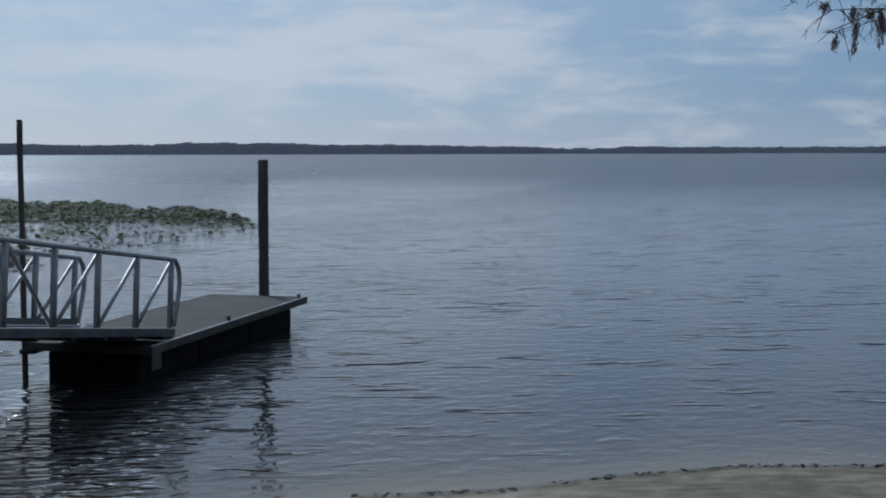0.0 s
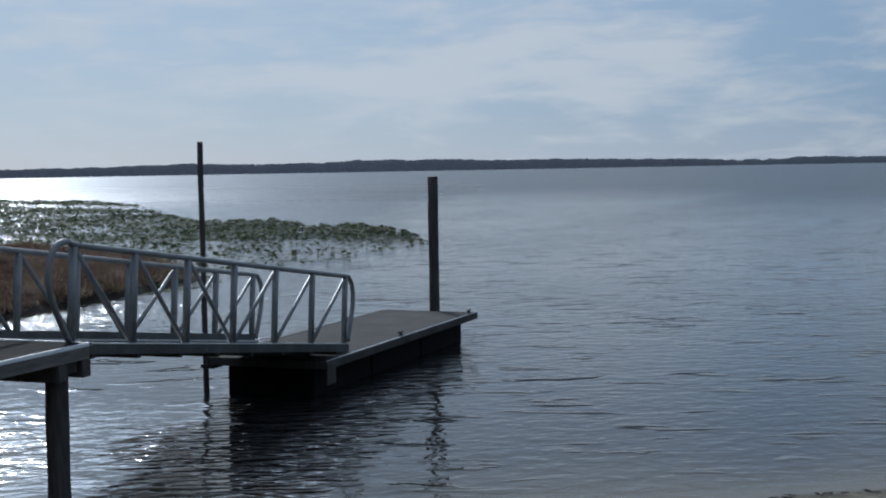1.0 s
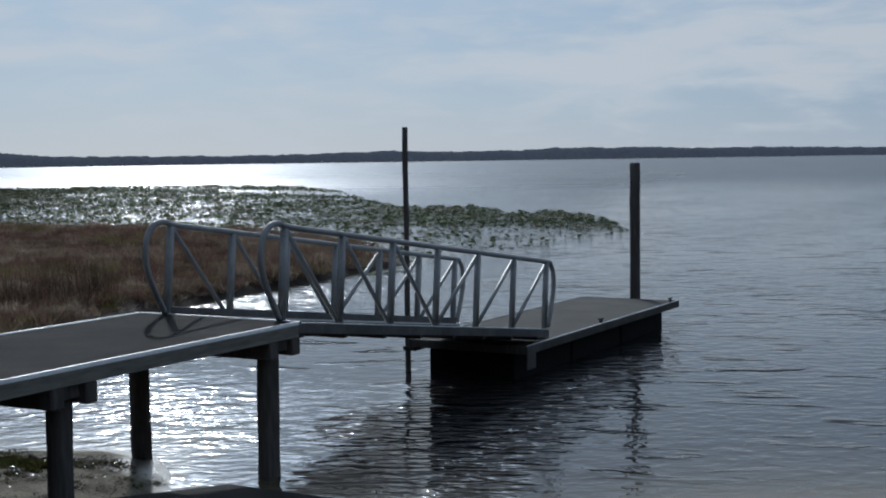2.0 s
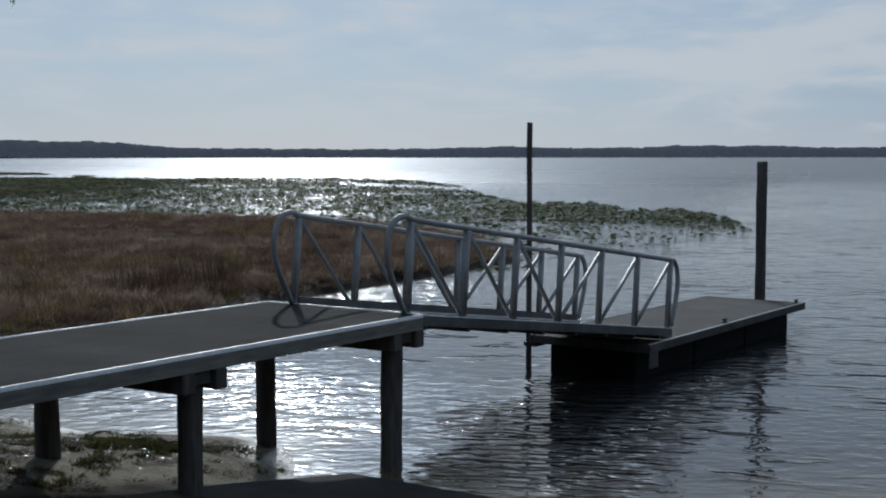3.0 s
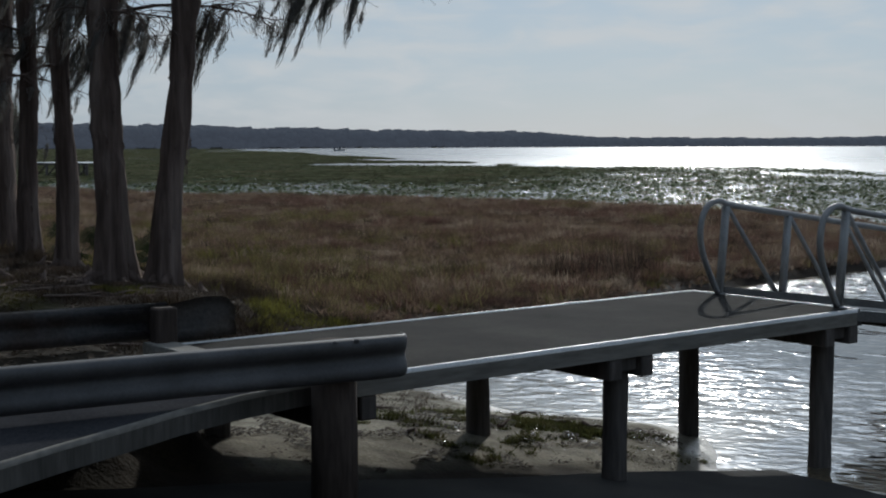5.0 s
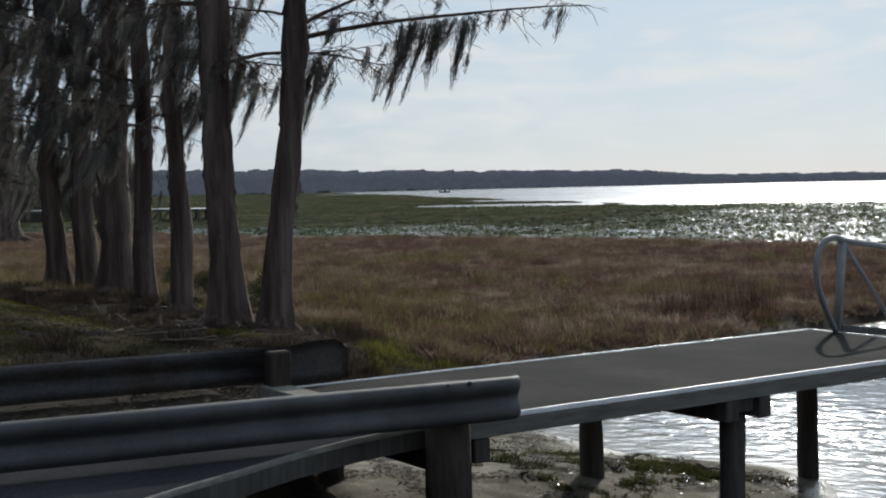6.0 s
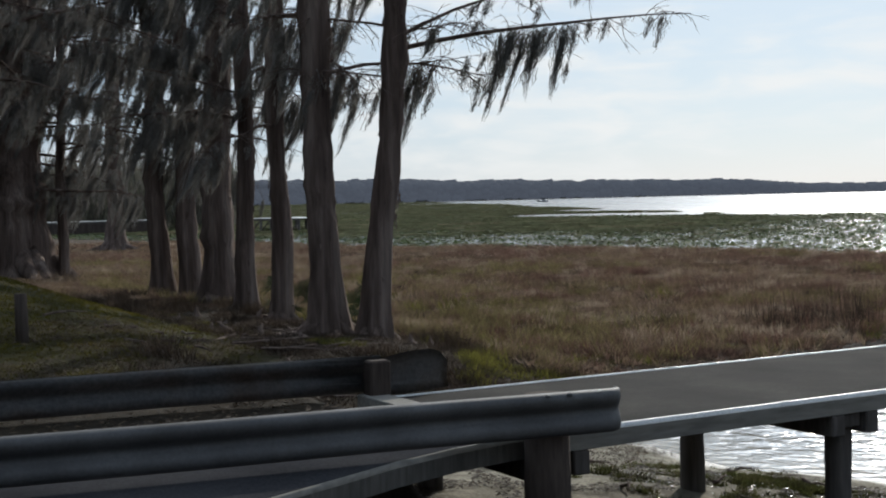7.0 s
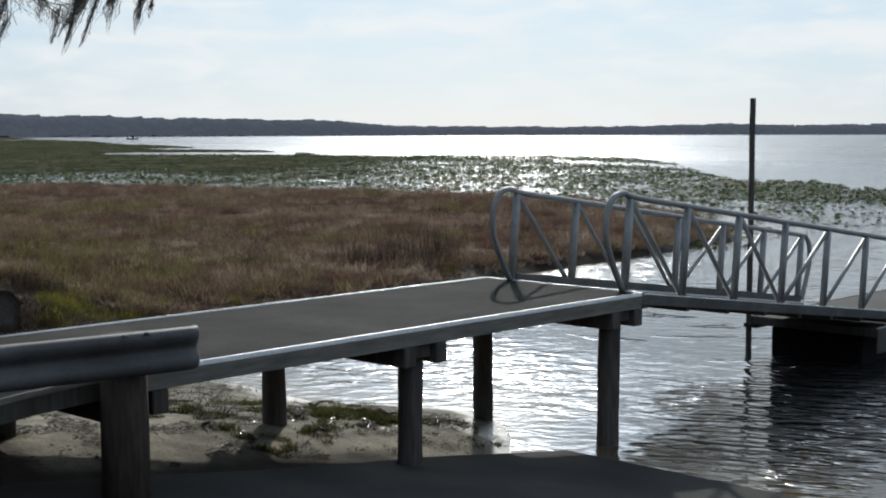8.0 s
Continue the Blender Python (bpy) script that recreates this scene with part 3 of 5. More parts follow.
def build_pier():
    pier = thing("pier", "grey concrete fishing pier with pale edges on dark wooden piles", "pier", (-3, 1.1, 0))
    inv = Matrix.Translation((3, -1.1, 0))

    def add(name, bm, mat, label=""):
        bm.transform(inv)
        return part(name, bm, mat, pier, label)

    # deck slab, and the dark slab with a flare by which it comes ashore
    xs = [-12, -10.5, -9.0, -8.45, -7.95, -7.4, -6.9, -6.6, -6.4, -3.3, 0]

    def slab(name, stretch, mat, label=""):
        bm = bmesh.new()
        rows = [[bm.verts.new((x, near_edge(x) + 0.05, DECK - 0.12)), bm.verts.new((x, near_edge(x) + 0.05, DECK - 0.004)),
                 bm.verts.new((x, far_edge(x), DECK - 0.004)), bm.verts.new((x, far_edge(x), DECK - 0.12))] for x in stretch]
        for a, b in zip(rows, rows[1:]):
            for k in range(4):
                bm.faces.new((a[k], b[k], b[(k + 1) % 4], a[(k + 1) % 4]))
        bm.faces.new(rows[0]); bm.faces.new(rows[-1][::-1])
        bmesh.ops.recalc_face_normals(bm, faces=bm.faces)
        add(name, bm, mat, label)
    slab("approach_slab", xs[:8], APPROACH, "dark grey approach slab")
    slab("deck", [-6.597] + xs[8:], CONCRETE)
    # edge strips
    prof = [(0.034, -0.04), (0.034, 0.0), (0.056, 0.0), (0.056, -0.04)]

    def strip(path, mat=EDGE, label="pale metal edge strip"):
        bm = bmesh.new()
        extrude_profile(bm, prof, path)
        bmesh.ops.recalc_face_normals(bm, faces=bm.faces)
        add("edge_strip", bm, mat, label)
    strip([(x, near_edge(x) + 0.055, DECK + 0.004) for x in xs[:8]], FASCIA, "dull grey edge strip")
    strip([(x, near_edge(x) + 0.055, DECK + 0.004) for x in [-6.597] + xs[8:]])
    strip([(x, WIDTH - 0.055, DECK + 0.004) for x in reversed(xs) if x > -6.7])
    strip([(-0.01, 0.0, DECK + 0.003), (-0.01, WIDTH, DECK + 0.003)])
    # fascia boards along both sides and the end
    for stretch, mat, label in (([x for x in xs if x < -6.5], TIMBER, "darker fascia board of the approach"), ([-6.597, -6.4, -3.3, 0], FASCIA, "")):
        bm = bmesh.new()
        extrude_profile(bm, [(0.05, DECK - 0.03), (0.05, DECK - 0.165), (0.0, DECK - 0.165), (0.0, DECK - 0.03), (0.05, DECK - 0.03)],
                        [(x, near_edge(x) + 0.05, 0) for x in stretch])
        for f in bm.faces:
            f.smooth = False
        bmesh.ops.remove_doubles(bm, verts=bm.verts[:], dist=0.001)
        bmesh.ops.recalc_face_normals(bm, faces=bm.faces)
        add("fascia", bm, mat, label)
    add("fascia", boxed((-6.7, WIDTH - 0.05, DECK - 0.165), (0, WIDTH, DECK - 0.03)), FASCIA)
    add("fascia", boxed((-0.05, 0.05, DECK - 0.165), (0, WIDTH - 0.05, DECK - 0.03)), FASCIA)
    for y in (0.55, 1.14, 1.73):
        add("joist", boxed((-11.5, y - 0.04, DECK - 0.165), (-0.06, y + 0.04, DECK - 0.125)), TIMBER)
    # bents: two piles and a cap of two timbers each
    for bx, skew, base in ((-0.25, -0.04, -1.5), (-3.35, -0.10, -0.4), (-6.40, 0.0, 0.3)):
        for s in (-1, 1):
            add("cap_beam", boxed((bx + s * 0.20 - 0.075, 0.0, DECK - 0.355), (bx + s * 0.20 + 0.075, WIDTH, DECK - 0.170), 0.012), PILE)
        add("cap_beam", boxed((bx - 0.12, 0.06, DECK - 0.30), (bx + 0.12, WIDTH - 0.06, DECK - 0.172), 0.012), PILE)
        for y in (0.25, 2.05):
            bm = bmesh.new()
            lean = random.uniform(-0.02, 0.02)
            px = bx + (skew if y > 1 else -0.5 * skew)
            zs = np.linspace(base, DECK - 0.20, 12)
            tube(bm, [(px + lean * (z - DECK), y + random.uniform(-0.004, 0.004), z) for z in zs],
                 [0.122 + random.uniform(-0.006, 0.006) - 0.006 * k / 12 for k in range(12)], 14)
            add("support", bm, PILE, "round dark wooden pile")
    # the concrete threshold where the deck meets the path
    add("threshold", boxed((-6.86, 1.7, DECK - 0.1), (-6.62, 2.5, DECK + 0.012), 0.006), FASCIA)


build_pier()


# ---- gangway ----
def build_gangway():
    g = thing("gangway", "dull aluminium gangway with tubular handrails sloping to the dock", "gangway", (0, 1.08, DECK))
    x1, z1 = 7.0, 1.02
    fall = (z1 - DECK) / (x1 + 0.06)

    def floor(x):
        return fall * x - 0.02

    def line(pts, r, name, sides=8, label=""):
        part(name, tube(bmesh.new(), pts, r, sides), ALU, g, label)

    def smooth(pts, steps=5):
        out = []
        for a, b, c, d in zip([pts[0]] + pts, pts, pts[1:], pts[2:] + [pts[-1]]):
            for k in range(steps):
                t = k / steps
                a_, b_, c_, d_ = map(Vector, (a, b, c, d))
                out.append(0.5 * ((2 * b_) + (c_ - a_) * t + (2 * a_ - 5 * b_ + 4 * c_ - d_) * t * t + (3 * b_ - a_ - 3 * c_ + d_) * t ** 3))
        return out + [Vector(pts[-1])]
    n = 7
    xs = [0.05 + (x1 - 0.10) * k / (n - 1) for k in range(n)]
    RH = 1.05
    lean = 0.10
    for y in (-0.81, 0.81):
        # side channel
        bm = bmesh.new()
        vs = [[bm.verts.new((x, y + dy, floor(x) + dz)) for dy, dz in ((-0.04, -0.115), (0.04, -0.115), (0.04, 0.0), (-0.04, 0.0))] for x in (0.03, x1 + 0.05)]
        for k in range(4):
            bm.faces.new((vs[0][k], vs[1][k], vs[1][(k + 1) % 4], vs[0][(k + 1) % 4]))
        bm.faces.new(vs[0]); bm.faces.new(vs[1][::-1])
        bmesh.ops.recalc_face_normals(bm, faces=bm.faces)
        part("side_channel", bm, CHANNEL, g)
        # handrail, bending down at both ends
        top = [(x + lean, y, floor(x) + RH) for x in (xs[0] + 0.12, xs[1], xs[2], xs[3], xs[4], xs[5], xs[-1])]
        start = [(xs[0] - 0.03, y, floor(0) + 0.03), (xs[0] - 0.23, y, floor(0) + 0.36), (xs[0] - 0.335, y, floor(0) + 0.64), (xs[0] - 0.315, y, floor(0) + 0.89), (xs[0] - 0.20, y, floor(0) + 1.045), (xs[0] - 0.02, y, floor(0) + 1.085)]
        end = [(xs[-1] + 0.25, y, floor(x1) + RH - 0.04), (xs[-1] + 0.36, y, floor(x1) + RH - 0.20), (xs[-1] + 0.35, y, floor(x1) + 0.55), (xs[-1] + 0.14, y, floor(x1) + 0.03)]
        line(smooth(start + top + end), 0.036, "handrail", 10)
        for k, x in enumerate(xs):
            line([(x, y, floor(x)), (x + lean, y, floor(x) + RH - 0.02)], 0.047, "post", 4)
        for k in range(n - 1):
            a, b = xs[k], xs[k + 1]
            if k < n // 2:
                line([(a + lean + 0.03, y, floor(a) + RH - 0.04), (b - 0.03, y, floor(b) + 0.02)], 0.028, "brace")
            else:
                line([(a + 0.03, y, floor(a) + 0.02), (b + lean - 0.03, y, floor(b) + RH - 0.04)], 0.028, "brace")
    # pale strips along both sides, their colour standing for sunlit tread edges
    for y in (-0.81, 0.745):
        bm = bmesh.new()
        vs = [[bm.verts.new((x, y + dy, floor(x) + dz)) for dy, dz in ((-0.036, -0.01), (0.03, -0.01), (0.03, 0.014), (-0.036, 0.014))] for x in (0.06, x1)]
        for k in range(4):
            bm.faces.new((vs[0][k], vs[1][k], vs[1][(k + 1) % 4], vs[0][(k + 1) % 4]))
        bmesh.ops.recalc_face_normals(bm, faces=bm.faces)
        part("tread_lip", bm, EDGE, g)
    # toe board on the lake side
    bm = bmesh.new()
    vs = [[bm.verts.new((x, 0.80 + dy, floor(x) + dz)) for dy, dz in ((-0.03, 0.004), (0.03, 0.004), (0.03, 0.11), (-0.03, 0.11))] for x in (0.10, x1)]
    for k in range(4):
        bm.faces.new((vs[0][k], vs[1][k], vs[1][(k + 1) % 4], vs[0][(k + 1) % 4]))
    bm.faces.new(vs[0]); bm.faces.new(vs[1][::-1])
    bmesh.ops.recalc_face_normals(bm, faces=bm.faces)
    part("toe_board", bm, CHANNEL, g)
    # walking surface
    bm = bmesh.new()
    vs = [[bm.verts.new((x, y, floor(x) + dz)) for y, dz in ((-0.77, -0.085), (0.77, -0.085), (0.77, -0.05), (-0.77, -0.05))] for x in (0.0, x1 + 0.02)]
    for k in range(4):
        bm.faces.new((vs[0][k], vs[1][k], vs[1][(k + 1) % 4], vs[0][(k + 1) % 4]))
    bm.faces.new(vs[0]); bm.faces.new(vs[1][::-1])
    bmesh.ops.recalc_face_normals(bm, faces=bm.faces)
    part("tread_plate", bm, ALU, g)
    for k in range(8):
        x = 0.5 + 0.9 * k
        part("cross_bar", boxed((x - 0.04, -0.77, floor(x) - 0.165), (x + 0.04, 0.77, floor(x) - 0.09), 0.005), CLEAT, g)
    # hinged flap on the dock
    part("flap", boxed((x1 + 0.04, -0.70, floor(x1) - 0.14), (x1 + 0.40, 0.70, floor(x1) - 0.12), 0.004), ALU, g)


build_gangway()


# ---- floating dock ----
def cleat(parent, x, y, z):
    foot = part("cleat", boxed((x - 0.05, y - 0.03, z), (x + 0.05, y + 0.03, z + 0.012), 0.003), CLEAT, parent, "cast metal mooring cleat")
    bm = bmesh.new()
    for s in (-1, 1):
        tube(bm, [(x + s * 0.035, y, z + 0.008), (x + s * 0.030, y, z + 0.055)], [0.020, 0.013], 6)
    tube(bm, [(x - 0.125, y, z + 0.072), (x - 0.055, y, z + 0.062), (x + 0.055, y, z + 0.062), (x + 0.125, y, z + 0.072)], [0.010, 0.018, 0.018, 0.010], 6)
    part("horn", bm, CLEAT, foot)


def build_dock():
    z = 0.84
    x0, x1, y0, y1 = 6.25, 13.2, 0.22, 2.30
    d = thing("floating_dock", "floating dock with worn grey deck on black floats", "dock", ((x0 + x1) / 2, (y0 + y1) / 2, WATER))
    off = Matrix.Translation((-(x0 + x1) / 2, -(y0 + y1) / 2, -WATER))

    def add(name, bm, mat, label=""):
        bm.transform(off)
        return part(name, bm, mat, d, label)
    add("deck", boxed((x0 + 0.05, y0 + 0.05, z - 0.05), (x1 - 0.05, y1 - 0.05, z - 0.006), 0.004), DOCKTOP)
    for lo, hi in (((x0, y0, z - 0.13), (x1, y0 + 0.05, z)), ((x0, y1 - 0.05, z - 0.13), (x1, y1, z)),
                   ((x0, y0 + 0.05, z - 0.13), (x0 + 0.05, y1 - 0.05, z)), ((x1 - 0.05, y0 + 0.05, z - 0.13), (x1, y1 - 0.05, z))):
        add("edge_board", boxed(lo, hi, 0.012), TIMBER)
    add("edge_strip", boxed((x0, y0 + 0.004, z + 0.001), (x1, y0 + 0.032, z + 0.012), 0.004), EDGE, "pale worn edge strip")
    for k in range(3):
        a = x0 + 0.10 + k * 2.25
        add("float", boxed((a, y0 + 0.30, -0.05), (a + 2.22, y1 - 0.30, z - 0.13), 0.04), BLACK, "black plastic float")
    # corner plate at the shore end, and the guide of the slim pile
    add("corner_bracket", boxed((x0 - 0.02, y0 - 0.01, z - 0.36), (x0 + 0.28, y0 + 0.02, z - 0.03), 0.01), TIMBER)
    add("pile_guide", boxed((x0 + 0.20, y1, z - 0.22), (x0 + 0.62, y1 + 0.24, z - 0.15), 0.01), CLEAT)
    add("pile_guide", boxed((x1, 1.10, z - 0.12), (x1 + 0.22, 1.20, z - 0.04), 0.01), CLEAT)
    for x, y in ((7.6, y1 - 0.12), (11.2, y1 - 0.12), (9.4, y0 + 0.10), (12.95, y0 + 0.10)):
        bm_z = z
        e = Vector((x, y, bm_z)) + off.translation
        cleat(d, e.x, e.y, e.z)


build_dock()


def build_mooring_pile(x, y, r, top, name, label):
    t = thing(name, label, "mooring pile", (x, y, WATER))
    bm = bmesh.new()
    zs = np.linspace(-1.8, top - WATER, 14)
    tube(bm, [(random.uniform(-0.004, 0.004), random.uniform(-0.004, 0.004), z) for z in zs], [r + random.uniform(-0.003, 0.003) for _ in zs], 14)
    shaft = part("shaft", bm, PILE, t)
    part("pile_cap", tube(bmesh.new(), [(0, 0, top - WATER + 0.002), (0, 0, top - WATER + 0.03)], [r * 1.02, r * 0.9], 14), PILE, shaft)


build_mooring_pile(6.50, 2.47, 0.045, 4.165, "mooring_pile", "slim dark steel mooring pile beside the gangway foot")
build_mooring_pile(13.50, 1.25, 0.105, 3.52, "mooring_pile", "thick dark wooden mooring pile at the dock's lake end")


# ---- guard rails ----
BEAM = [(0.0, 0.0), (0.03, 0.004), (0.062, 0.022), (0.075, 0.055), (0.070, 0.090), (0.048, 0.118), (0.022, 0.142), (0.015, 0.160),
        (0.022, 0.178), (0.048, 0.202), (0.070, 0.228), (0.078, 0.262), (0.066, 0.292), (0.03, 0.308), (0.0, 0.312)]


def build_guard(name, path, top, label, mat, side, posts, height=0.312):
    start = Vector(path[0])
    g = thing(name, label, "guard rail", (start.x, start.y, 1.9))
    rel = [(p[0] - start.x, p[1] - start.y, top - height - 1.9) for p in path]
    bm = bmesh.new()
    prof = [(side * a, b * height / 0.312) for a, b in BEAM]
    extrude_profile(bm, prof, rel)
    bmesh.ops.solidify(bm, geom=bm.faces[:], thickness=0.006)
    part("beam", bm, mat, g)
    for x, y in posts:
        part("post", boxed((x - start.x - 0.10, y - start.y - 0.09, -0.5), (x - start.x + 0.10, y - start.y + 0.09, top - 1.9 - 0.03), 0.015), POSTWOOD, g, "dark timber post")
    return g, bm


def near_rail():
    top = 2.31
    base = (-6.49, -0.45)
    g = thing("guard_rail", "galvanised steel guard rail beside the walkway", "guard rail", (base[0], base[1], 1.9))
    # stations along the beam, from the flattened end: x, y, turn back, flatness
    path = [(-20, 1.65), (-14, 0.70), (-10.38, 0.13), (-9.21, -0.05), (-7.89, -0.22), (-7.0, -0.37), (base[0], base[1])]
    rows = []
    bm = bmesh.new()
    for x, y in path:
        rows.append([bm.verts.new((x - base[0], y - base[1] - p, top - 0.312 - 1.9 + q)) for p, q in BEAM])
    for k in range(1, 17):
        u = k / 16
        a = max(0.0, u - 0.3) / 0.7 * math.pi * 0.5
        flat = 0.6 * float(smooth_step(0.0, 0.9, u))
        shut = 1 - 0.08 * max(0.0, u - 0.45) / 0.55
        x = 0.17 * min(u, 0.3) / 0.3 + 0.165 * math.sin(a)
        y = -0.015 * min(u, 0.3) / 0.3 + 0.165 * (1 - math.cos(a))
        rows.append([bm.verts.new((x, y - (p + (0.072 - p) * flat), top - 0.156 - 1.9 + (q - 0.156) * shut)) for p, q in BEAM])
    for a, b in zip(rows, rows[1:]):
        for k in range(len(BEAM) - 1):
            bm.faces.new((a[k], b[k], b[k + 1], a[k + 1])).smooth = True
    bmesh.ops.recalc_face_normals(bm, faces=bm.faces)
    bmesh.ops.solidify(bm, geom=bm.faces[:], thickness=0.006)
    part("beam", bm, STEEL, g)
    for x in (-0.34, -0.16):
        b = tube(bmesh.new(), [(0, 0, 0), (0, 0, 0.012), (0, 0, 0.02)], [0.022, 0.02, 0.008], 8)
        b.transform(Matrix.Translation((x, -0.05, top - 1.9 - 0.016)))
        part("bolt", b, STEEL, g)
    for x, y in ((-6.66, -0.22), (-11.2, 0.46), (-15, 1.05)):
        b = bmesh.new()
        tube(b, [(0, 0, -1.1), (0, 0.0, -0.3), (0, 0, top - 1.9 - 0.04)], [0.172, 0.168, 0.16], 14)
        b.transform(Matrix.Translation((x - base[0], y - base[1], 0)))
        part("post", b, POSTWOOD, g, "stout round wooden post")


def far_rail():
    path = [(-6.62, 2.52, 0), (-7.6, 2.66, 0), (-8.5, 2.80, 0), (-9.9, 2.92, 0), (-14, 3.4, 0), (-18, 3.9, 0)]
    g, _ = build_guard("guard_rail", path, 2.29, "rusty dark guard rail behind the walkway with a flared end", RUST, -1, [(-6.70, 2.42), (-10.9, 3.2), (-15, 3.7)], 0.33)
    # the flared end wing
    bm = bmesh.new()
    vs = []
    for k in range(9):
        u = k / 8
        x, y = 0.0 + 0.72 * u, -0.02 - 0.05 * u + 0.10 * u * u
        h0 = 0.02 + 0.02 * u
        h1 = 0.36 + 0.05 * math.sin(u * math.pi * 0.9) - (0.10 * max(0, u - 0.85) / 0.15 if u > 0.85 else 0)
        vs.append([bm.verts.new((x, y + 0.03 * math.sin(v * math.pi), h0 + (h1 - h0) * v)) for v in (0, 0.25, 0.5, 0.75, 1)])
    for a, b in zip(vs, vs[1:]):
        for k in range(4):
            bm.faces.new((a[k], b[k], b[k + 1], a[k + 1])).smooth = True
    bmesh.ops.solidify(bm, geom=bm.faces[:], thickness=0.008)
    part("end_wing", bm, RUST, g, "dark flared end wing")


near_rail()
far_rail()


# ---- trees ----
WIND = Vector((-0.90, 0.38, 0))


def moss_strands(clumps, seed, wind=0.5):
    """Hanging moss: every clump is a bundle of hair-fine crinkled ribbons that trail down the wind to a ragged tail."""
    r = np.random.default_rng(seed)
    V, F = [], []
    base = 0
    for (x, y, z, length, width) in clumps:
        n = int((46 + 96 * length) * (0.6 + 4.5 * width))
        lean, bend = r.uniform(0.15, 0.80) * wind, r.uniform(0.0, 0.35) * wind
        knots = r.uniform(0.05, 0.8, 3)  # where the bundle swells
        start = r.beta(1.1, 1.9, n) * 0.85 * length
        reach = np.minimum(length * r.uniform(0.10, 0.36, n), length * 1.05 - start)
        a = r.uniform(0, 2 * math.pi, n)
        out = width * np.abs(r.normal(0, 0.6, n))
        off = np.stack([np.cos(a), np.sin(a), np.zeros(n)], -1) * out[:, None]
        turn = r.uniform(0, 2 * math.pi, n)
        side = np.stack([np.cos(turn), np.sin(turn), np.zeros(n)], -1) * r.uniform(0.003, 0.0085, n)[:, None]
        rows = []
        for k, taper in enumerate((0.7, 1.0, 0.9, 0.25)):
            s_ = start + reach * k / 3
            q = s_ / length
            swell = (0.15 + 1.1 * np.sin(math.pi * np.minimum(1, q * 0.95 + 0.05)) ** 0.7 * (1 - 0.65 * q)) * (1 + 0.5 * np.exp(-((q[:, None] - knots) ** 2).min(1) / 0.01))
            drift = lean * s_ + bend * s_ * q
            p = np.stack([x + WIND.x * drift, y + WIND.y * drift, z - s_ * 0.9], -1) + off * swell[:, None] + r.normal(0, 0.020, (n, 3))
            rows += [p - side * taper, p + side * taper]
        V.append(np.stack(rows, 1).reshape(-1, 3))
        first = base + np.arange(n)[:, None] * 8
        F.append(np.concatenate([first + np.array(f) for f in ((0, 1, 3, 2), (2, 3, 5, 4), (4, 5, 7, 6))]))
        base += 8 * n
    return np.concatenate(V), np.concatenate(F)


def limb_points(start, way, length, droop, rr, steps=7, stray=1.0):
    pts = [Vector(start)]
    d = Vector(way).normalized()
    for k in range(steps):
        d = (d + Vector((rr.uniform(-0.22, 0.22) * stray, rr.uniform(-0.22, 0.22) * stray, rr.uniform(-0.17, 0.17) * stray - droop))).normalized()
        pts.append(pts[-1] + d * length / steps)
    return pts


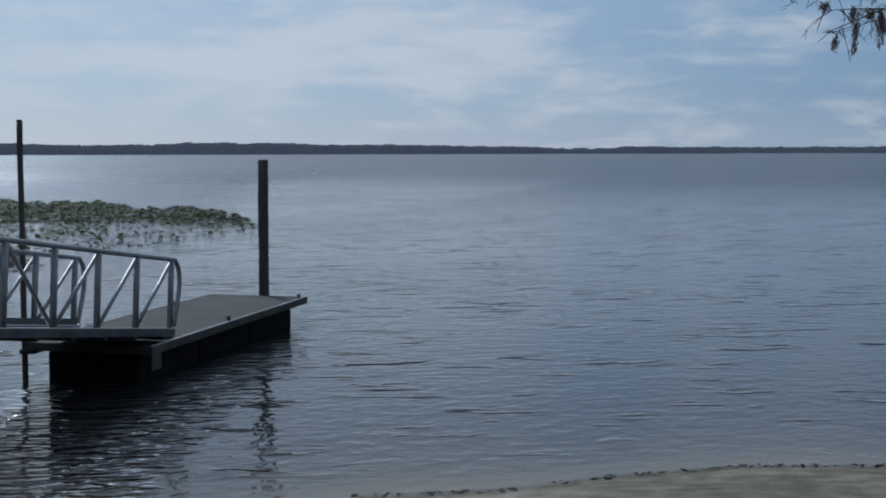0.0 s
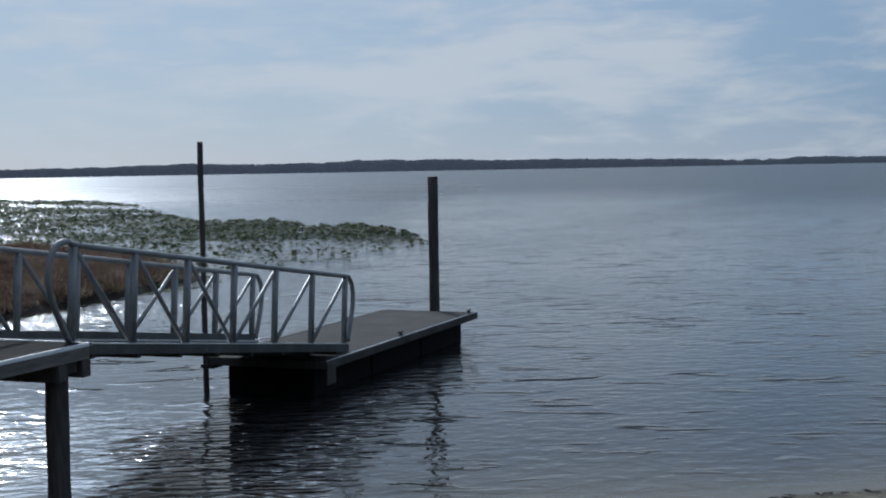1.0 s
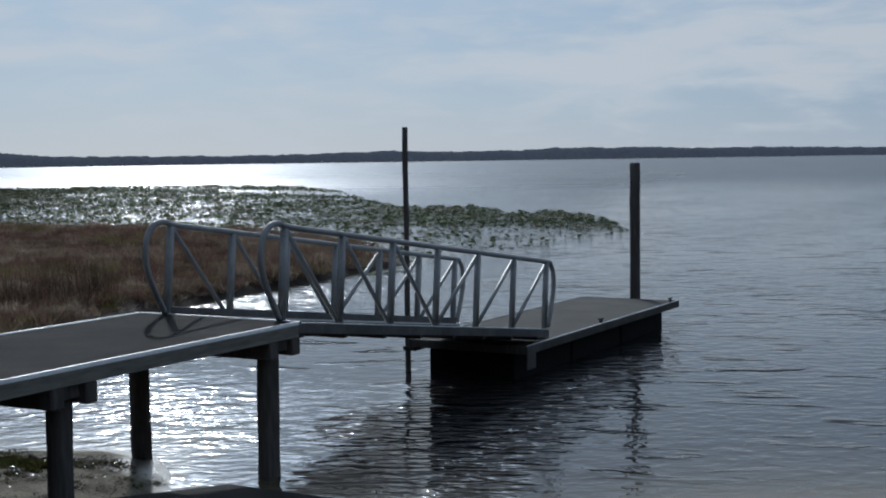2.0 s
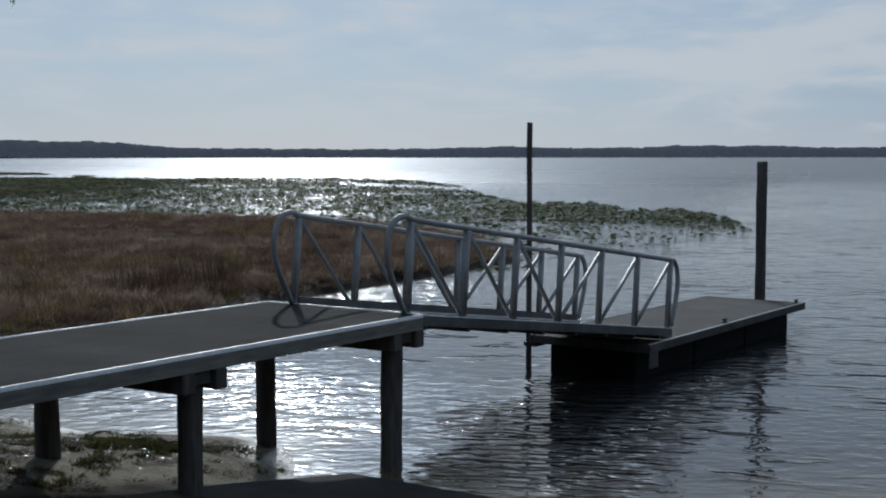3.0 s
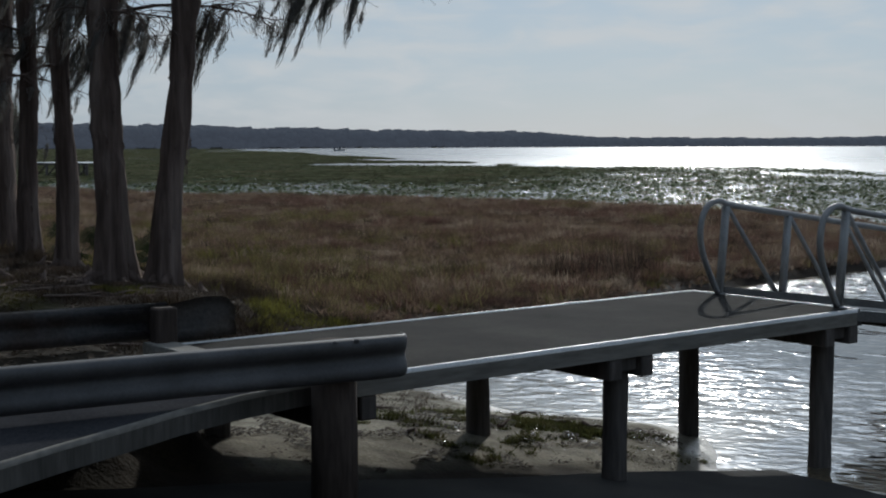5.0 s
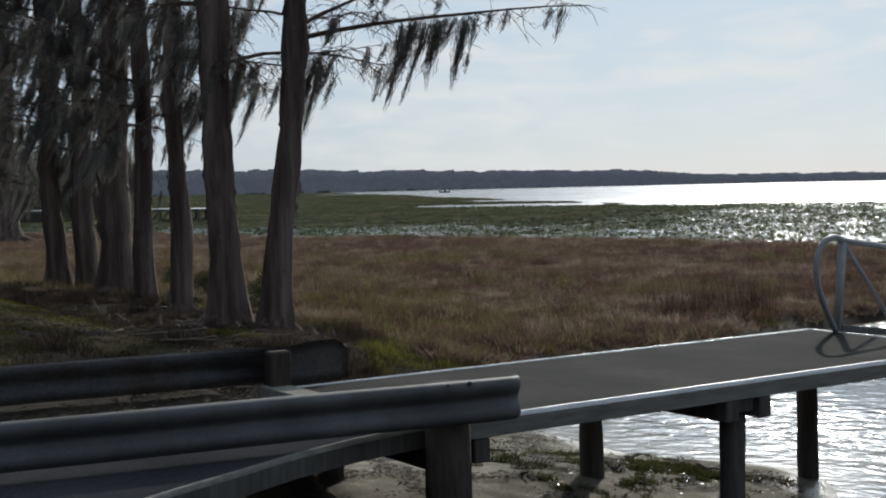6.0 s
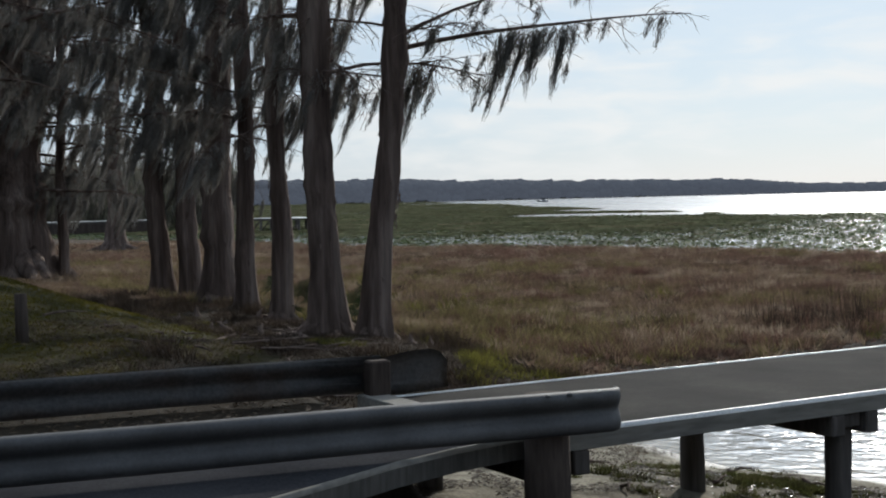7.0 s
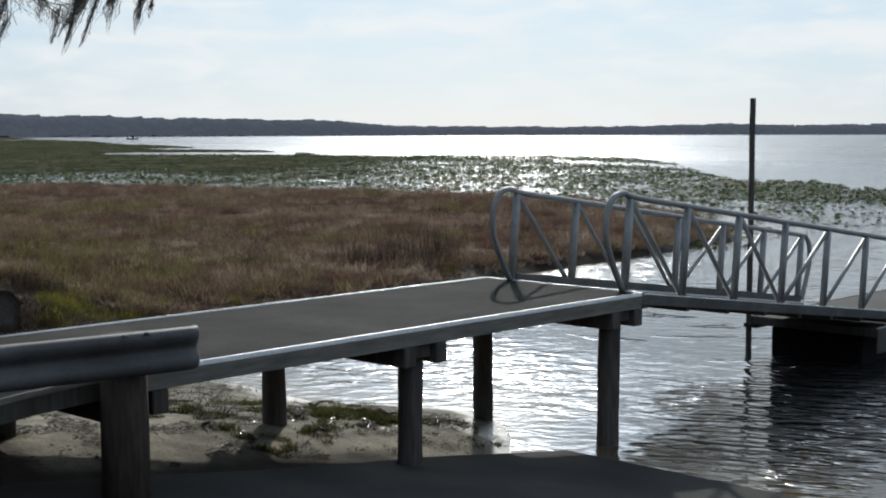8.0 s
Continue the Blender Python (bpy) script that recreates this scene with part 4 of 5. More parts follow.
def cypress(x, y, r, height, lean=(0, 0), seed=0, limbs=16, low=4.0, moss=1.0, reach=4.0, flare=2.0, extra=(), label="", base=None, tuft=1.0, twig=1.0, sprays=5, bundles=(), wind=0.5):
    """A bald cypress in winter: buttressed trunk, bare limbs and twigs, hanging moss."""
    rr = random.Random(seed)
    z0 = float(ground_z(x, y)) if base is None else base
    t = thing("cypress_tree", label or "bare cypress with a fluted trunk hung with grey moss", "tree", (x, y, z0), group="cypress trees on the bank")
    # trunk with flutes
    bm = bmesh.new()
    rings = []
    sides = 18
    lobes = rr.choice((5, 6, 7))
    wob = rr.uniform(0.04, 0.10)
    ph = rr.uniform(0, 6)
    zs = [-0.3, 0.0, 0.2, 0.45, 0.8, 1.2, 1.5, 1.8, 2.1, 2.4, 2.7, 3.0, 3.3, 3.6, 3.9, 4.2, 4.6, 5.0, 5.4, 5.8, 6.2, 6.6, 7.2, 8.0, 9.0, 11.0, height]
    for z in zs:
        h = max(z, 0)
        sw = 1 + (flare - 1) * math.exp(-h / 0.6)
        rad = r * sw * float(np.interp(h, [0, 8, height], [1.0, 0.84, 0.28]))
        cx = lean[0] * h + wob * math.sin(h * 0.9 + ph) * min(1, h / 2)
        cy = lean[1] * h + wob * math.cos(h * 0.7 + ph) * min(1, h / 2)
        ring = []
        bulge = rr.uniform(-0.09, 0.12) + 0.05 * math.sin(2.6 * h + 3 * ph) if h > 1 else 0.0
        knob, knob_at = (rr.uniform(0.12, 0.30), rr.uniform(0, 6.28)) if h > 1 and rr.random() < 0.35 else (0.0, 0.0)
        for k in range(sides):
            a = 2 * math.pi * k / sides
            fl = 1 + (0.05 + 0.20 * math.exp(-h / 1.0)) * math.cos(lobes * a + ph + 0.15 * h) + rr.uniform(-0.045, 0.045) + bulge + knob * max(0.0, math.cos(a - knob_at)) ** 3
            ring.append(bm.verts.new((cx + rad * fl * math.cos(a), cy + rad * fl * math.sin(a), z)))
        rings.append(ring)
    for a, b in zip(rings, rings[1:]):
        for k in range(sides):
            bm.faces.new((a[k], a[(k + 1) % sides], b[(k + 1) % sides], b[k])).smooth = True
    bm.faces.new(rings[-1])
    # shreds of loose bark that roughen the outline
    rs = random.Random(seed + 500)
    for _ in range(int(150 * min(1.6, r / 0.25))):
        h, a = rs.uniform(0.1, 8.0), rs.uniform(0, 2 * math.pi)
        rad = r * (1 + (flare - 1) * math.exp(-h / 0.6)) * float(np.interp(h, [0, 8, height], [1.0, 0.84, 0.28]))
        cx = lean[0] * h + wob * math.sin(h * 0.9 + ph) * min(1, h / 2)
        cy = lean[1] * h + wob * math.cos(h * 0.7 + ph) * min(1, h / 2)
        o = Vector((math.cos(a), math.sin(a), 0))
        q = Vector((-o.y, o.x, 0)) * rs.uniform(0.012, 0.035)
        p = Vector((cx, cy, h)) + o * rad * 0.98
        ln = rs.uniform(0.08, 0.30)
        vs = [bm.verts.new(c) for c in (p - q, p + q, p + o * rs.uniform(0.015, 0.05) + q * 0.5 - Vector((0, 0, ln * 0.6)), p + o * 0.01 - q * 0.3 - Vector((0, 0, ln)))]
        bm.faces.new(vs)
    trunk = part("trunk", bm, BARK, t)
    # surface roots that run out from the buttress into the litter
    for k in range(7):
        a = 2 * math.pi * (k + rs.uniform(-0.3, 0.3)) / 7
        ln, fat = r * flare * rs.uniform(1.6, 3.4), 0.16 * (r + 0.15)
        pts = []
        for u in (0.35, 0.6, 0.85, 1.15, 1.5):
            a += rs.uniform(-0.16, 0.16)
            gx, gy = ln * u * math.cos(a) * 0.62, ln * u * math.sin(a) * 0.62
            pts.append((gx, gy, float(ground_z(x + gx, y + gy)) - z0 + max(0.0, 0.85 - u) * 0.7 * r * 2 - 0.01))
        part("root", tube(bmesh.new(), pts, [fat * q for q in (1.9, 1.35, 1.0, 0.7, 0.35)], 7), BARK, trunk)
    # limbs and twigs
    bm = bmesh.new()
    hang = []
    fine = min(1.0, 0.3 + 0.7 * twig)
    for k in range(limbs + len(extra)):
        if k < limbs:
            h = low + (height - low - 0.5) * (k / limbs) ** 0.9 + rr.uniform(-0.3, 0.3)
            a = rr.uniform(0, 2 * math.pi)
            length = reach * (1 - 0.55 * (h - low) / (height - low)) * rr.uniform(0.5, 1.1)
            way = (math.cos(a), math.sin(a), rr.uniform(-0.1, 0.35))
            droop = 0.03
        else:
            h, way, length, droop = extra[k - limbs]
        s = (lean[0] * h, lean[1] * h, h)
        if k == limbs:
            rr = random.Random(seed + 900)
        pts = limb_points(s, way, length, droop, rr, stray=1.0 if k < limbs else 0.4)
        bare = bundles and k >= limbs
        for at, u, hang_len, hang_wide in bundles if bare else ():
            if at == k - limbs:
                i, q = divmod(u * (len(pts) - 1), 1)
                p = pts[int(i)].lerp(pts[min(int(i) + 1, len(pts) - 1)], q)
                hang.append((p.x, p.y, p.z, hang_len, hang_wide))
        thick = max(0.018, (0.0125 if k < limbs else 0.009) * length)
        part("limb", tube(bmesh.new(), pts, [thick * (1 - 0.85 * i / (len(pts) - 1)) for i in range(len(pts))], 6), BARK, trunk)
        for i in range(2, len(pts)):
            for _ in range(sprays):
                p = pts[i].lerp(pts[i - 1], rr.random())
                d2 = Vector((rr.uniform(-1, 1), rr.uniform(-1, 1), rr.uniform(-0.6, 0.3)))
                tw = limb_points(p, d2, twig * rr.uniform(0.3, 0.9), 0.14, rr, 4)
                tube(bm, tw, [w * fine for w in (0.009, 0.008, 0.006, 0.005, 0.003)], 3, cap=False)
                for q in (tw[1], tw[3]):
                    spur = limb_points(q, d2 + Vector((rr.uniform(-1, 1), rr.uniform(-1, 1), rr.uniform(-0.9, 0.3))), twig * rr.uniform(0.15, 0.45), 0.08, rr, 3)
                    tube(bm, spur, [w * fine for w in (0.006, 0.005, 0.004, 0.003)], 3, cap=False)
                for q in (tw[2], tw[-1]):
                    if rr.random() < (0.05 if bare else 0.17) * moss:
                        hang.append((q.x, q.y, q.z, tuft * rr.uniform(0.3, 0.9), tuft * rr.uniform(0.05, 0.12)))
            if not bare and rr.random() < 0.75 * moss:
                p = pts[i].lerp(pts[i - 1], rr.random())
                hang.append((p.x, p.y, p.z, tuft * rr.uniform(0.7, 1.8), tuft * rr.uniform(0.10, 0.20)))
    tagged(part("twig_spray", bm, BARK, t), kind="stuff")
    if hang:
        v, f = moss_strands(hang, seed + 100, wind)
        ob = mesh_of("moss", v, f, MOSS)
        ob.parent = t
        tagged(ob, "trailing grey Spanish moss", kind="stuff")
    return t


# upper limbs out of view are added wide, to shade the approach
cypress(-1.22, 13.5, 0.235, 15, (0.075, -0.04), 1, limbs=20, low=8.6, moss=1.0, reach=5.5, flare=1.45, tuft=0.85, sprays=6, wind=0.55,
        extra=[(5.2, (0.888, -0.459, 0.20), 5.5, 0.012), (5.5, (0.888, -0.459, 0.20), 1.6, 0.03), (4.9, (0.888, -0.459, 0.08), 1.15, 0.0),
               (4.7, (-0.8, 0.4, 0.2), 2.0, 0.03), (5.6, (-0.8, 0.4, 0.2), 3.0, 0.03), (5.4, (0.75, -0.65, 0.45), 4.2, 0.02)],
        bundles=[(0, 0.36, 1.75, 0.13), (0, 0.39, 1.3, 0.12), (0, 0.43, 1.0, 0.16), (0, 0.48, 1.45, 0.13), (0, 0.52, 0.9, 0.12), (0, 0.57, 1.5, 0.13), (0, 0.61, 0.8, 0.12), (0, 0.66, 0.45, 0.07), (0, 0.72, 0.5, 0.08),
                 (0, 0.41, 1.5, 0.09), (0, 0.45, 1.7, 0.11), (0, 0.50, 1.15, 0.11), (0, 0.545, 1.05, 0.10), (0, 0.59, 1.25, 0.10),
                 (0, 0.91, 0.75, 0.11), (0, 0.87, 0.5, 0.07), (1, 0.95, 0.35, 0.08), (3, 0.3, 0.9, 0.13), (3, 0.65, 1.2, 0.13), (3, 0.95, 0.9, 0.11),
                 (4, 0.3, 1.0, 0.14), (4, 0.55, 1.2, 0.14), (4, 0.85, 1.0, 0.13), (5, 0.45, 0.5, 0.10), (5, 0.7, 0.5, 0.08)],
        label="slim leaning cypress with a long mossy limb over the marsh")
cypress(-1.98, 13.93, 0.28, 16, (-0.018, 0.012), 2, limbs=26, low=4.7, reach=4.0, flare=1.5, moss=0.85)
cypress(-1.20, 17.97, 0.20, 14, (0.0, 0.01), 3, limbs=16, low=4.4, reach=3.2, flare=1.3, moss=0.9)
cypress(-0.80, 21.0, 0.21, 15, (0.004, 0.0), 4, limbs=18, low=4.4, reach=3.5, flare=1.5, moss=0.9)
cypress(-0.55, 23.6, 0.36, 17, (0.012, 0.0), 5, limbs=22, low=4.4, reach=4, flare=1.9, moss=0.9, label="broad cypress with a strongly fluted base")
cypress(-0.15, 26.9, 0.26, 15, (-0.02, 0.0), 6, limbs=24, low=4.0, reach=4.5, flare=1.5, moss=0.9)
cypress(-0.75, 27.6, 0.25, 15, (-0.03, 0.0), 7, limbs=24, low=4.0, reach=4.5, flare=1.5, moss=0.9)
cypress(-2.1, 41.0, 1.30, 20, (-0.01, 0.0), 8, limbs=52, low=3.2, reach=7, flare=1.30, moss=1.5, sprays=7, label="great dark cypress curtained with moss")
cypress(-0.5, 40.0, 0.17, 13, (0.012, 0.0), 9, limbs=24, low=4.0, reach=5, flare=1.3, moss=1.1)
cypress(-5.8, 31.0, 0.42, 18, (0.0, 0.0), 10, limbs=40, low=4.2, reach=8, flare=1.4, moss=1.3, sprays=7)
cypress(11.98, 78.1, 0.55, 19, (0.0, 0.0), 11, limbs=30, low=5.0, reach=8, flare=2.4, moss=1.3)
cypress(2.5, 58.0, 0.32, 17, (0.0, 0.0), 12, limbs=28, low=5.5, reach=7, flare=1.6, moss=1.4)
cypress(1.0, -11.2, 0.28, 14, (0.0, 0.0), 13, limbs=10, low=7.5, reach=3, flare=1.5, moss=0.35, tuft=0.26, twig=0.46, sprays=5,
        extra=[(4.72, (0.20, 0.95, -0.03), 2.75, 0.015), (4.42, (0.38, 0.9, -0.04), 2.1, 0.01), (4.85, (0.28, 0.95, -0.06), 2.5, 0.04), (4.22, (0.1, 0.97, 0.02), 2.2, 0.0)], label="bare cypress on the beach with a twig reaching over water")


# ---- marsh grass ----
def tufts(name, x, y, z, height, spread, blades, width, mat, seed=0, parent=None):
    """Grass: every tuft is a spray of tapered blades."""
    r = np.random.default_rng(seed)
    n = len(x)
    a = r.uniform(0, 2 * np.pi, (n, blades))
    lean = r.uniform(0.1, 1.0, (n, blades)) * spread[:, None]
    h = height[:, None] * r.uniform(0.5, 1.05, (n, blades))
    b = np.stack([x[:, None] + r.normal(0, 0.35, (n, blades)) * spread[:, None], y[:, None] + r.normal(0, 0.35, (n, blades)) * spread[:, None],
                  np.repeat(z[:, None], blades, 1)], -1)
    tip = b + np.stack([np.cos(a) * lean - 0.10 * h, np.sin(a) * lean - 0.06 * h, h], -1)
    t2 = r.uniform(0, 2 * np.pi, (n, blades))
    side = np.stack([np.cos(t2), np.sin(t2), np.zeros_like(t2)], -1) * (width * r.uniform(0.6, 1.4, (n, blades)))[..., None]
    v = np.stack([b - side, b + side, tip], 2).reshape(-1, 3)
    f = np.arange(len(v)).reshape(-1, 3)
    return mesh_of(name, v, f, mat)


def scatter(n, x0, x1, y0, y1, seed):
    r = np.random.default_rng(seed)
    return r.uniform(x0, x1, n), r.uniform(y0, y1, n)


def build_marsh():
    x, y = scatter(150000, -4, 40, 10, 100, 21)
    d = shore_x(y) - x
    far = np.hypot(x + 12, y + 8)
    keep = (d > -0.5 + value_noise(x, y, 1.2, 4) * 2.6) & (y < 95) & (np.random.default_rng(5).random(len(x)) < np.clip(1.25 - far / 110, 0.35, 1))
    keep &= (x > 0.3 - (y - 11) * 0.01) | (y > 22)
    keep &= value_noise(x, y, 0.9, 8) + value_noise(x, y, 4.0, 9) > 0.22
    x, y = x[keep], y[keep]
    h = 0.11 + 0.42 * value_noise(x, y, 1.3, 6) ** 2 * (0.3 + value_noise(x, y, 5.0, 2))
    near = np.clip((np.hypot(x + 12, y + 8) - 20) / 60, 0, 1)
    ob = tufts("marsh_grass", x, y, ground_z(x, y) - 0.02, h, 0.34 + 0.26 * near, 11, 0.016, MARSH, 11)
    tagged(ob, "dry brown marsh grass matted over wet peat", "marsh grass", kind="stuff")
    # tussocks and low dead shrubs standing out of the matted grass
    for name, mat, count, seed, lowest, label in (("marsh_tussocks", MARSH, 5200, 71, 0.0, "tan tussocks of dry sedge in the marsh"),
                                                  ("marsh_shrubs", REDBRUSH, 5200, 75, 0.50, "low red-brown dead shrubs in the marsh"),
                                                  ("olive_sedge", OLIVESEDGE, 9000, 95, 0.36, "olive and straw-coloured sedge between dead grass"),
                                                  ("dead_bushes", UNDER, 1500, 81, 0.42, "small dark dead bushes dotted over the marsh"),
                                                  ("fresh_sedge", GREENGRASS, 5200, 85, 0.62, "fresh green sedge coming up through dead grass")):
        r = np.random.default_rng(seed)
        x, y = scatter(count, -2, 40, 11, 95, seed)
        d = shore_x(y) - x
        clump = value_noise(x, y, 3.2, seed + 1) + 0.35 * smooth_step(24, 12, y) * (mat is REDBRUSH)
        keep = (d > 0.6 + 1.5 * r.random(count)) & (clump > lowest) & ((x > 0.5) | (y > 22))
        if mat is OLIVESEDGE:
            keep = (d > 0.6) & (clump > 0.34 + 0.45 * smooth_step(3, 17, x - 0.1 * (y - 15))) & ((x > 0.3) | (y > 22)) & (y < 60)
        if mat is GREENGRASS:
            keep = (d > 0.6) & (clump + 0.30 * smooth_step(20, 11, y) * smooth_step(10, 2, x) > lowest) & (x > -0.5) & (x < 14) & (y < 45)
        x, y = x[keep], y[keep]
        size = r.uniform(0.5, 1.2, len(x)) * (0.7 + 0.6 * value_noise(x, y, 6.0, seed + 2))
        ob = tufts(name, x, y, ground_z(x, y) - 0.02, 0.40 * size, 0.42 * size, 40, 0.012, mat, seed + 3)
        tagged(ob, label, "marsh plants", kind="stuff")
    # the greener strip beside the trees
    x, y = scatter(20000, -5.0, 6.5, 4.6, 15.5, 22)
    d = shore_x(y) - x
    keep = (d > 0.25) & (value_noise(x, y, 0.9, 12) > 0.40 + 0.08 * np.abs(x + 0.6) + 0.09 * np.abs(y - 9.5)) & (y > 7.4)
    x, y = x[keep], y[keep]
    ob = tufts("bank_grass", x, y, ground_z(x, y) - 0.02, 0.07 + 0.16 * value_noise(x, y, 0.8, 14), np.full(len(x), 0.12), 7, 0.009, GREENGRASS, 12)
    tagged(ob, "fresh yellow-green grass on the bank", "grass", kind="stuff")
    # tall weeds at the marsh edge
    x, y = scatter(420, 8.8, 12.6, 12.8, 16.0, 23)
    keep = (value_noise(x, y, 0.8, 26) > 0.5) & (shore_x(y) - x > 0.2)
    x, y = x[keep], y[keep]
    ob = tufts("tall_weeds", x, y, ground_z(x, y), np.random.default_rng(2).uniform(0.45, 1.25, len(x)), np.full(len(x), 0.22), 4, 0.007, UNDER, 13)
    tagged(ob, "tall thin dead weeds", "weeds", kind="stuff")
    # short lawn on the mound
    x, y = scatter(34000, -16, -3, 5, 30, 25)
    keep = (y > 8.1 + 1.0 * value_noise(x, y, 0.8, 19) + (x + 6) * 1.45) & (x < -3.0)
    x, y = x[keep], y[keep]
    ob = tufts("lawn_grass", x, y, ground_z(x, y) - 0.01, 0.03 + 0.05 * value_noise(x, y, 0.7, 17), np.full(len(x), 0.06), 6, 0.007, LAWNGRASS, 18)
    tagged(ob, "short worn olive grass on the mound", "grass", kind="stuff")
    # undergrowth round the trunks
    x, y = scatter(30000, -8, 0.8, 4.4, 34, 24)
    keep = (value_noise(x, y, 0.7, 15) > 0.30) & ((y > 7.6) | (x < -4.4)) & (y < 9.0 + (x + 6) * 1.45 + 10 * (x > -4.6))
    x, y = x[keep], y[keep]
    ob = tufts("undergrowth", x, y, ground_z(x, y) - 0.02, 0.07 + 0.50 * value_noise(x, y, 0.9, 16) ** 2.5, np.full(len(x), 0.22), 7, 0.009, UNDER, 14)
    tagged(ob, "dry leaves, twigs and dead ferns under the trees", "undergrowth", kind="stuff")
    # fallen twigs lying every way on the bare litter of the bank
    x, y = scatter(9000, -10.5, -1.0, 2.7, 12.5, 27)
    keep = ((y > 4.2) | (x < -6.8)) & (y < 10.6 + (x + 6) * 1.45 + 3) & (value_noise(x, y, 1.2, 28) > 0.28)
    x, y = x[keep], y[keep]
    ob = tufts("twig_litter", x, y, ground_z(x, y) + 0.004, np.full(len(x), 0.05), np.full(len(x), 0.24), 5, 0.007, LEAF, 29)
    tagged(ob, "small fallen twigs strewn over the bank", "twigs", kind="stuff")


build_marsh()


def leaves(name, x, y, size, mat, label, category, seed, lift=0.012):
    """Fallen leaves: small bent diamonds lying about."""
    r = np.random.default_rng(seed)
    n = len(x)
    a = r.uniform(0, 2 * np.pi, n)
    s = r.uniform(0.5, 1.2, n) * size
    u = np.stack([np.cos(a), np.sin(a), r.uniform(-0.3, 0.3, n)], -1) * s[:, None]
    w = np.stack([-np.sin(a), np.cos(a), r.uniform(-0.4, 0.4, n)], -1) * s[:, None] * 0.45
    c = np.stack([x, y, ground_z(x, y) + lift + r.uniform(0, 0.02, n)], -1)
    v = np.stack([c - u, c - w, c + u, c + w], 1)
    ob = mesh_of(name, v.reshape(-1, 3), np.arange(4 * n).reshape(-1, 4), mat)
    return tagged(ob, label, category, kind="stuff")


def build_litter():
    x, y = scatter(42000, -13, 0.0, 1.6, 26, 51)
    keep = ((x < -6.8) | (y > 7.5) | ((x < -2.2) & (y > 4.2))) & (y < 10.4 + (x + 6) * 1.45 + 3.0 + 6 * (x > -4)) & (value_noise(x, y, 0.8, 52) > 0.35)
    leaves("fallen_leaves", x[keep], y[keep], 0.034, LEAF, "fallen brown leaves strewn on the bank", "leaves", 53)
    # clumps of green weed and dark wrack on the sand under the pier
    x, y = scatter(26000, -4.6, -0.4, 1.0, 4.2, 54)
    grow = np.zeros(len(x))
    for cx, cy, rx, ry, turn in ((-1.95, 2.45, 1.10, 0.55, -0.55), (-1.45, 2.10, 0.60, 0.36, -0.4), (-2.75, 2.75, 0.4, 0.22, 0.1)):
        u = (x - cx) * math.cos(turn) + (y - cy) * math.sin(turn)
        w = (y - cy) * math.cos(turn) - (x - cx) * math.sin(turn)
        grow = np.maximum(grow, 1.15 - np.hypot(u / rx, w / ry))
    rough = 0.55 * value_noise(x, y, 0.30, 55) + 0.45 * value_noise(x, y, 0.11, 56)
    keep = (grow + 1.3 * (rough - 0.62) > 0.08) & (shore_x(y) - x > 0.15) & (x < -0.9) & (np.random.default_rng(57).random(len(x)) < 0.62)
    tall = 0.025 + 0.11 * value_noise(x, y, 0.22, 58) ** 2
    ob = tufts("shore_weed", x[keep], y[keep], ground_z(x[keep], y[keep]) - 0.01, tall[keep], np.full(keep.sum(), 0.09), 6, 0.008, WRACK, 56)
    tagged(ob, "dark green weed growing on the sand under the pier", "weed", kind="stuff")
    x, y = scatter(30000, -7.0, -0.4, 0.9, 4.2, 59)
    dark = np.zeros(len(x))
    for cx, cy, rx, ry in ((-1.15, 1.75, 0.30, 0.22), (-0.95, 2.2, 0.45, 0.16), (-3.45, 3.0, 0.55, 0.12), (-3.7, 2.2, 0.5, 0.10), (-4.1, 3.2, 0.5, 0.16), (-2.3, 1.55, 0.7, 0.12), (-4.6, 2.0, 0.9, 0.16), (-5.8, 2.2, 0.8, 0.2), (-3.0, 2.45, 0.5, 0.2)):
        dark = np.maximum(dark, 1.2 - np.hypot((x - cx) / rx, (y - cy) / ry))
    keep = (dark + 1.4 * (value_noise(x, y, 0.2, 60) - 0.6) > 0.15) & (shore_x(y) - x > 0.12) & (np.random.default_rng(68).random(len(x)) < 0.75)
    leaves("wrack_line", x[keep], y[keep], 0.028, UNDER, "dark patches of wrack washed up on the sand", "wrack", 60)
    x, y = scatter(2600, -6.4, -0.7, 0.7, 3.6, 63)
    keep = (value_noise(x, y, 0.5, 64) > 0.62) & (shore_x(y) - x > 0.1)
    leaves("shore_debris", x[keep], y[keep], 0.022, UNDER, "bits of bark and leaves washed up on the sand", "debris", 59)
    # small pale stones and shells by the weed
    x, y = scatter(520, -4.8, -0.7, 1.2, 2.9, 65)
    keep = value_noise(x, y, 0.6, 66) > 0.50
    leaves("shell_scatter", x[keep], y[keep], 0.015, SHELL, "small pale shells lying about on the sand", "shells", 67, 0.02)
    x, y = scatter(2400, 0.2, 3.6, -11.5, -4.6, 60)
    keep = (np.abs(shore_x(y) - x - 0.22 - 0.15 * value_noise(x, y, 0.6, 61)) < 0.09)
    leaves("shore_debris", x[keep], y[keep], 0.06, UNDER, "dark line of debris along the beach", "debris", 62)


build_litter()


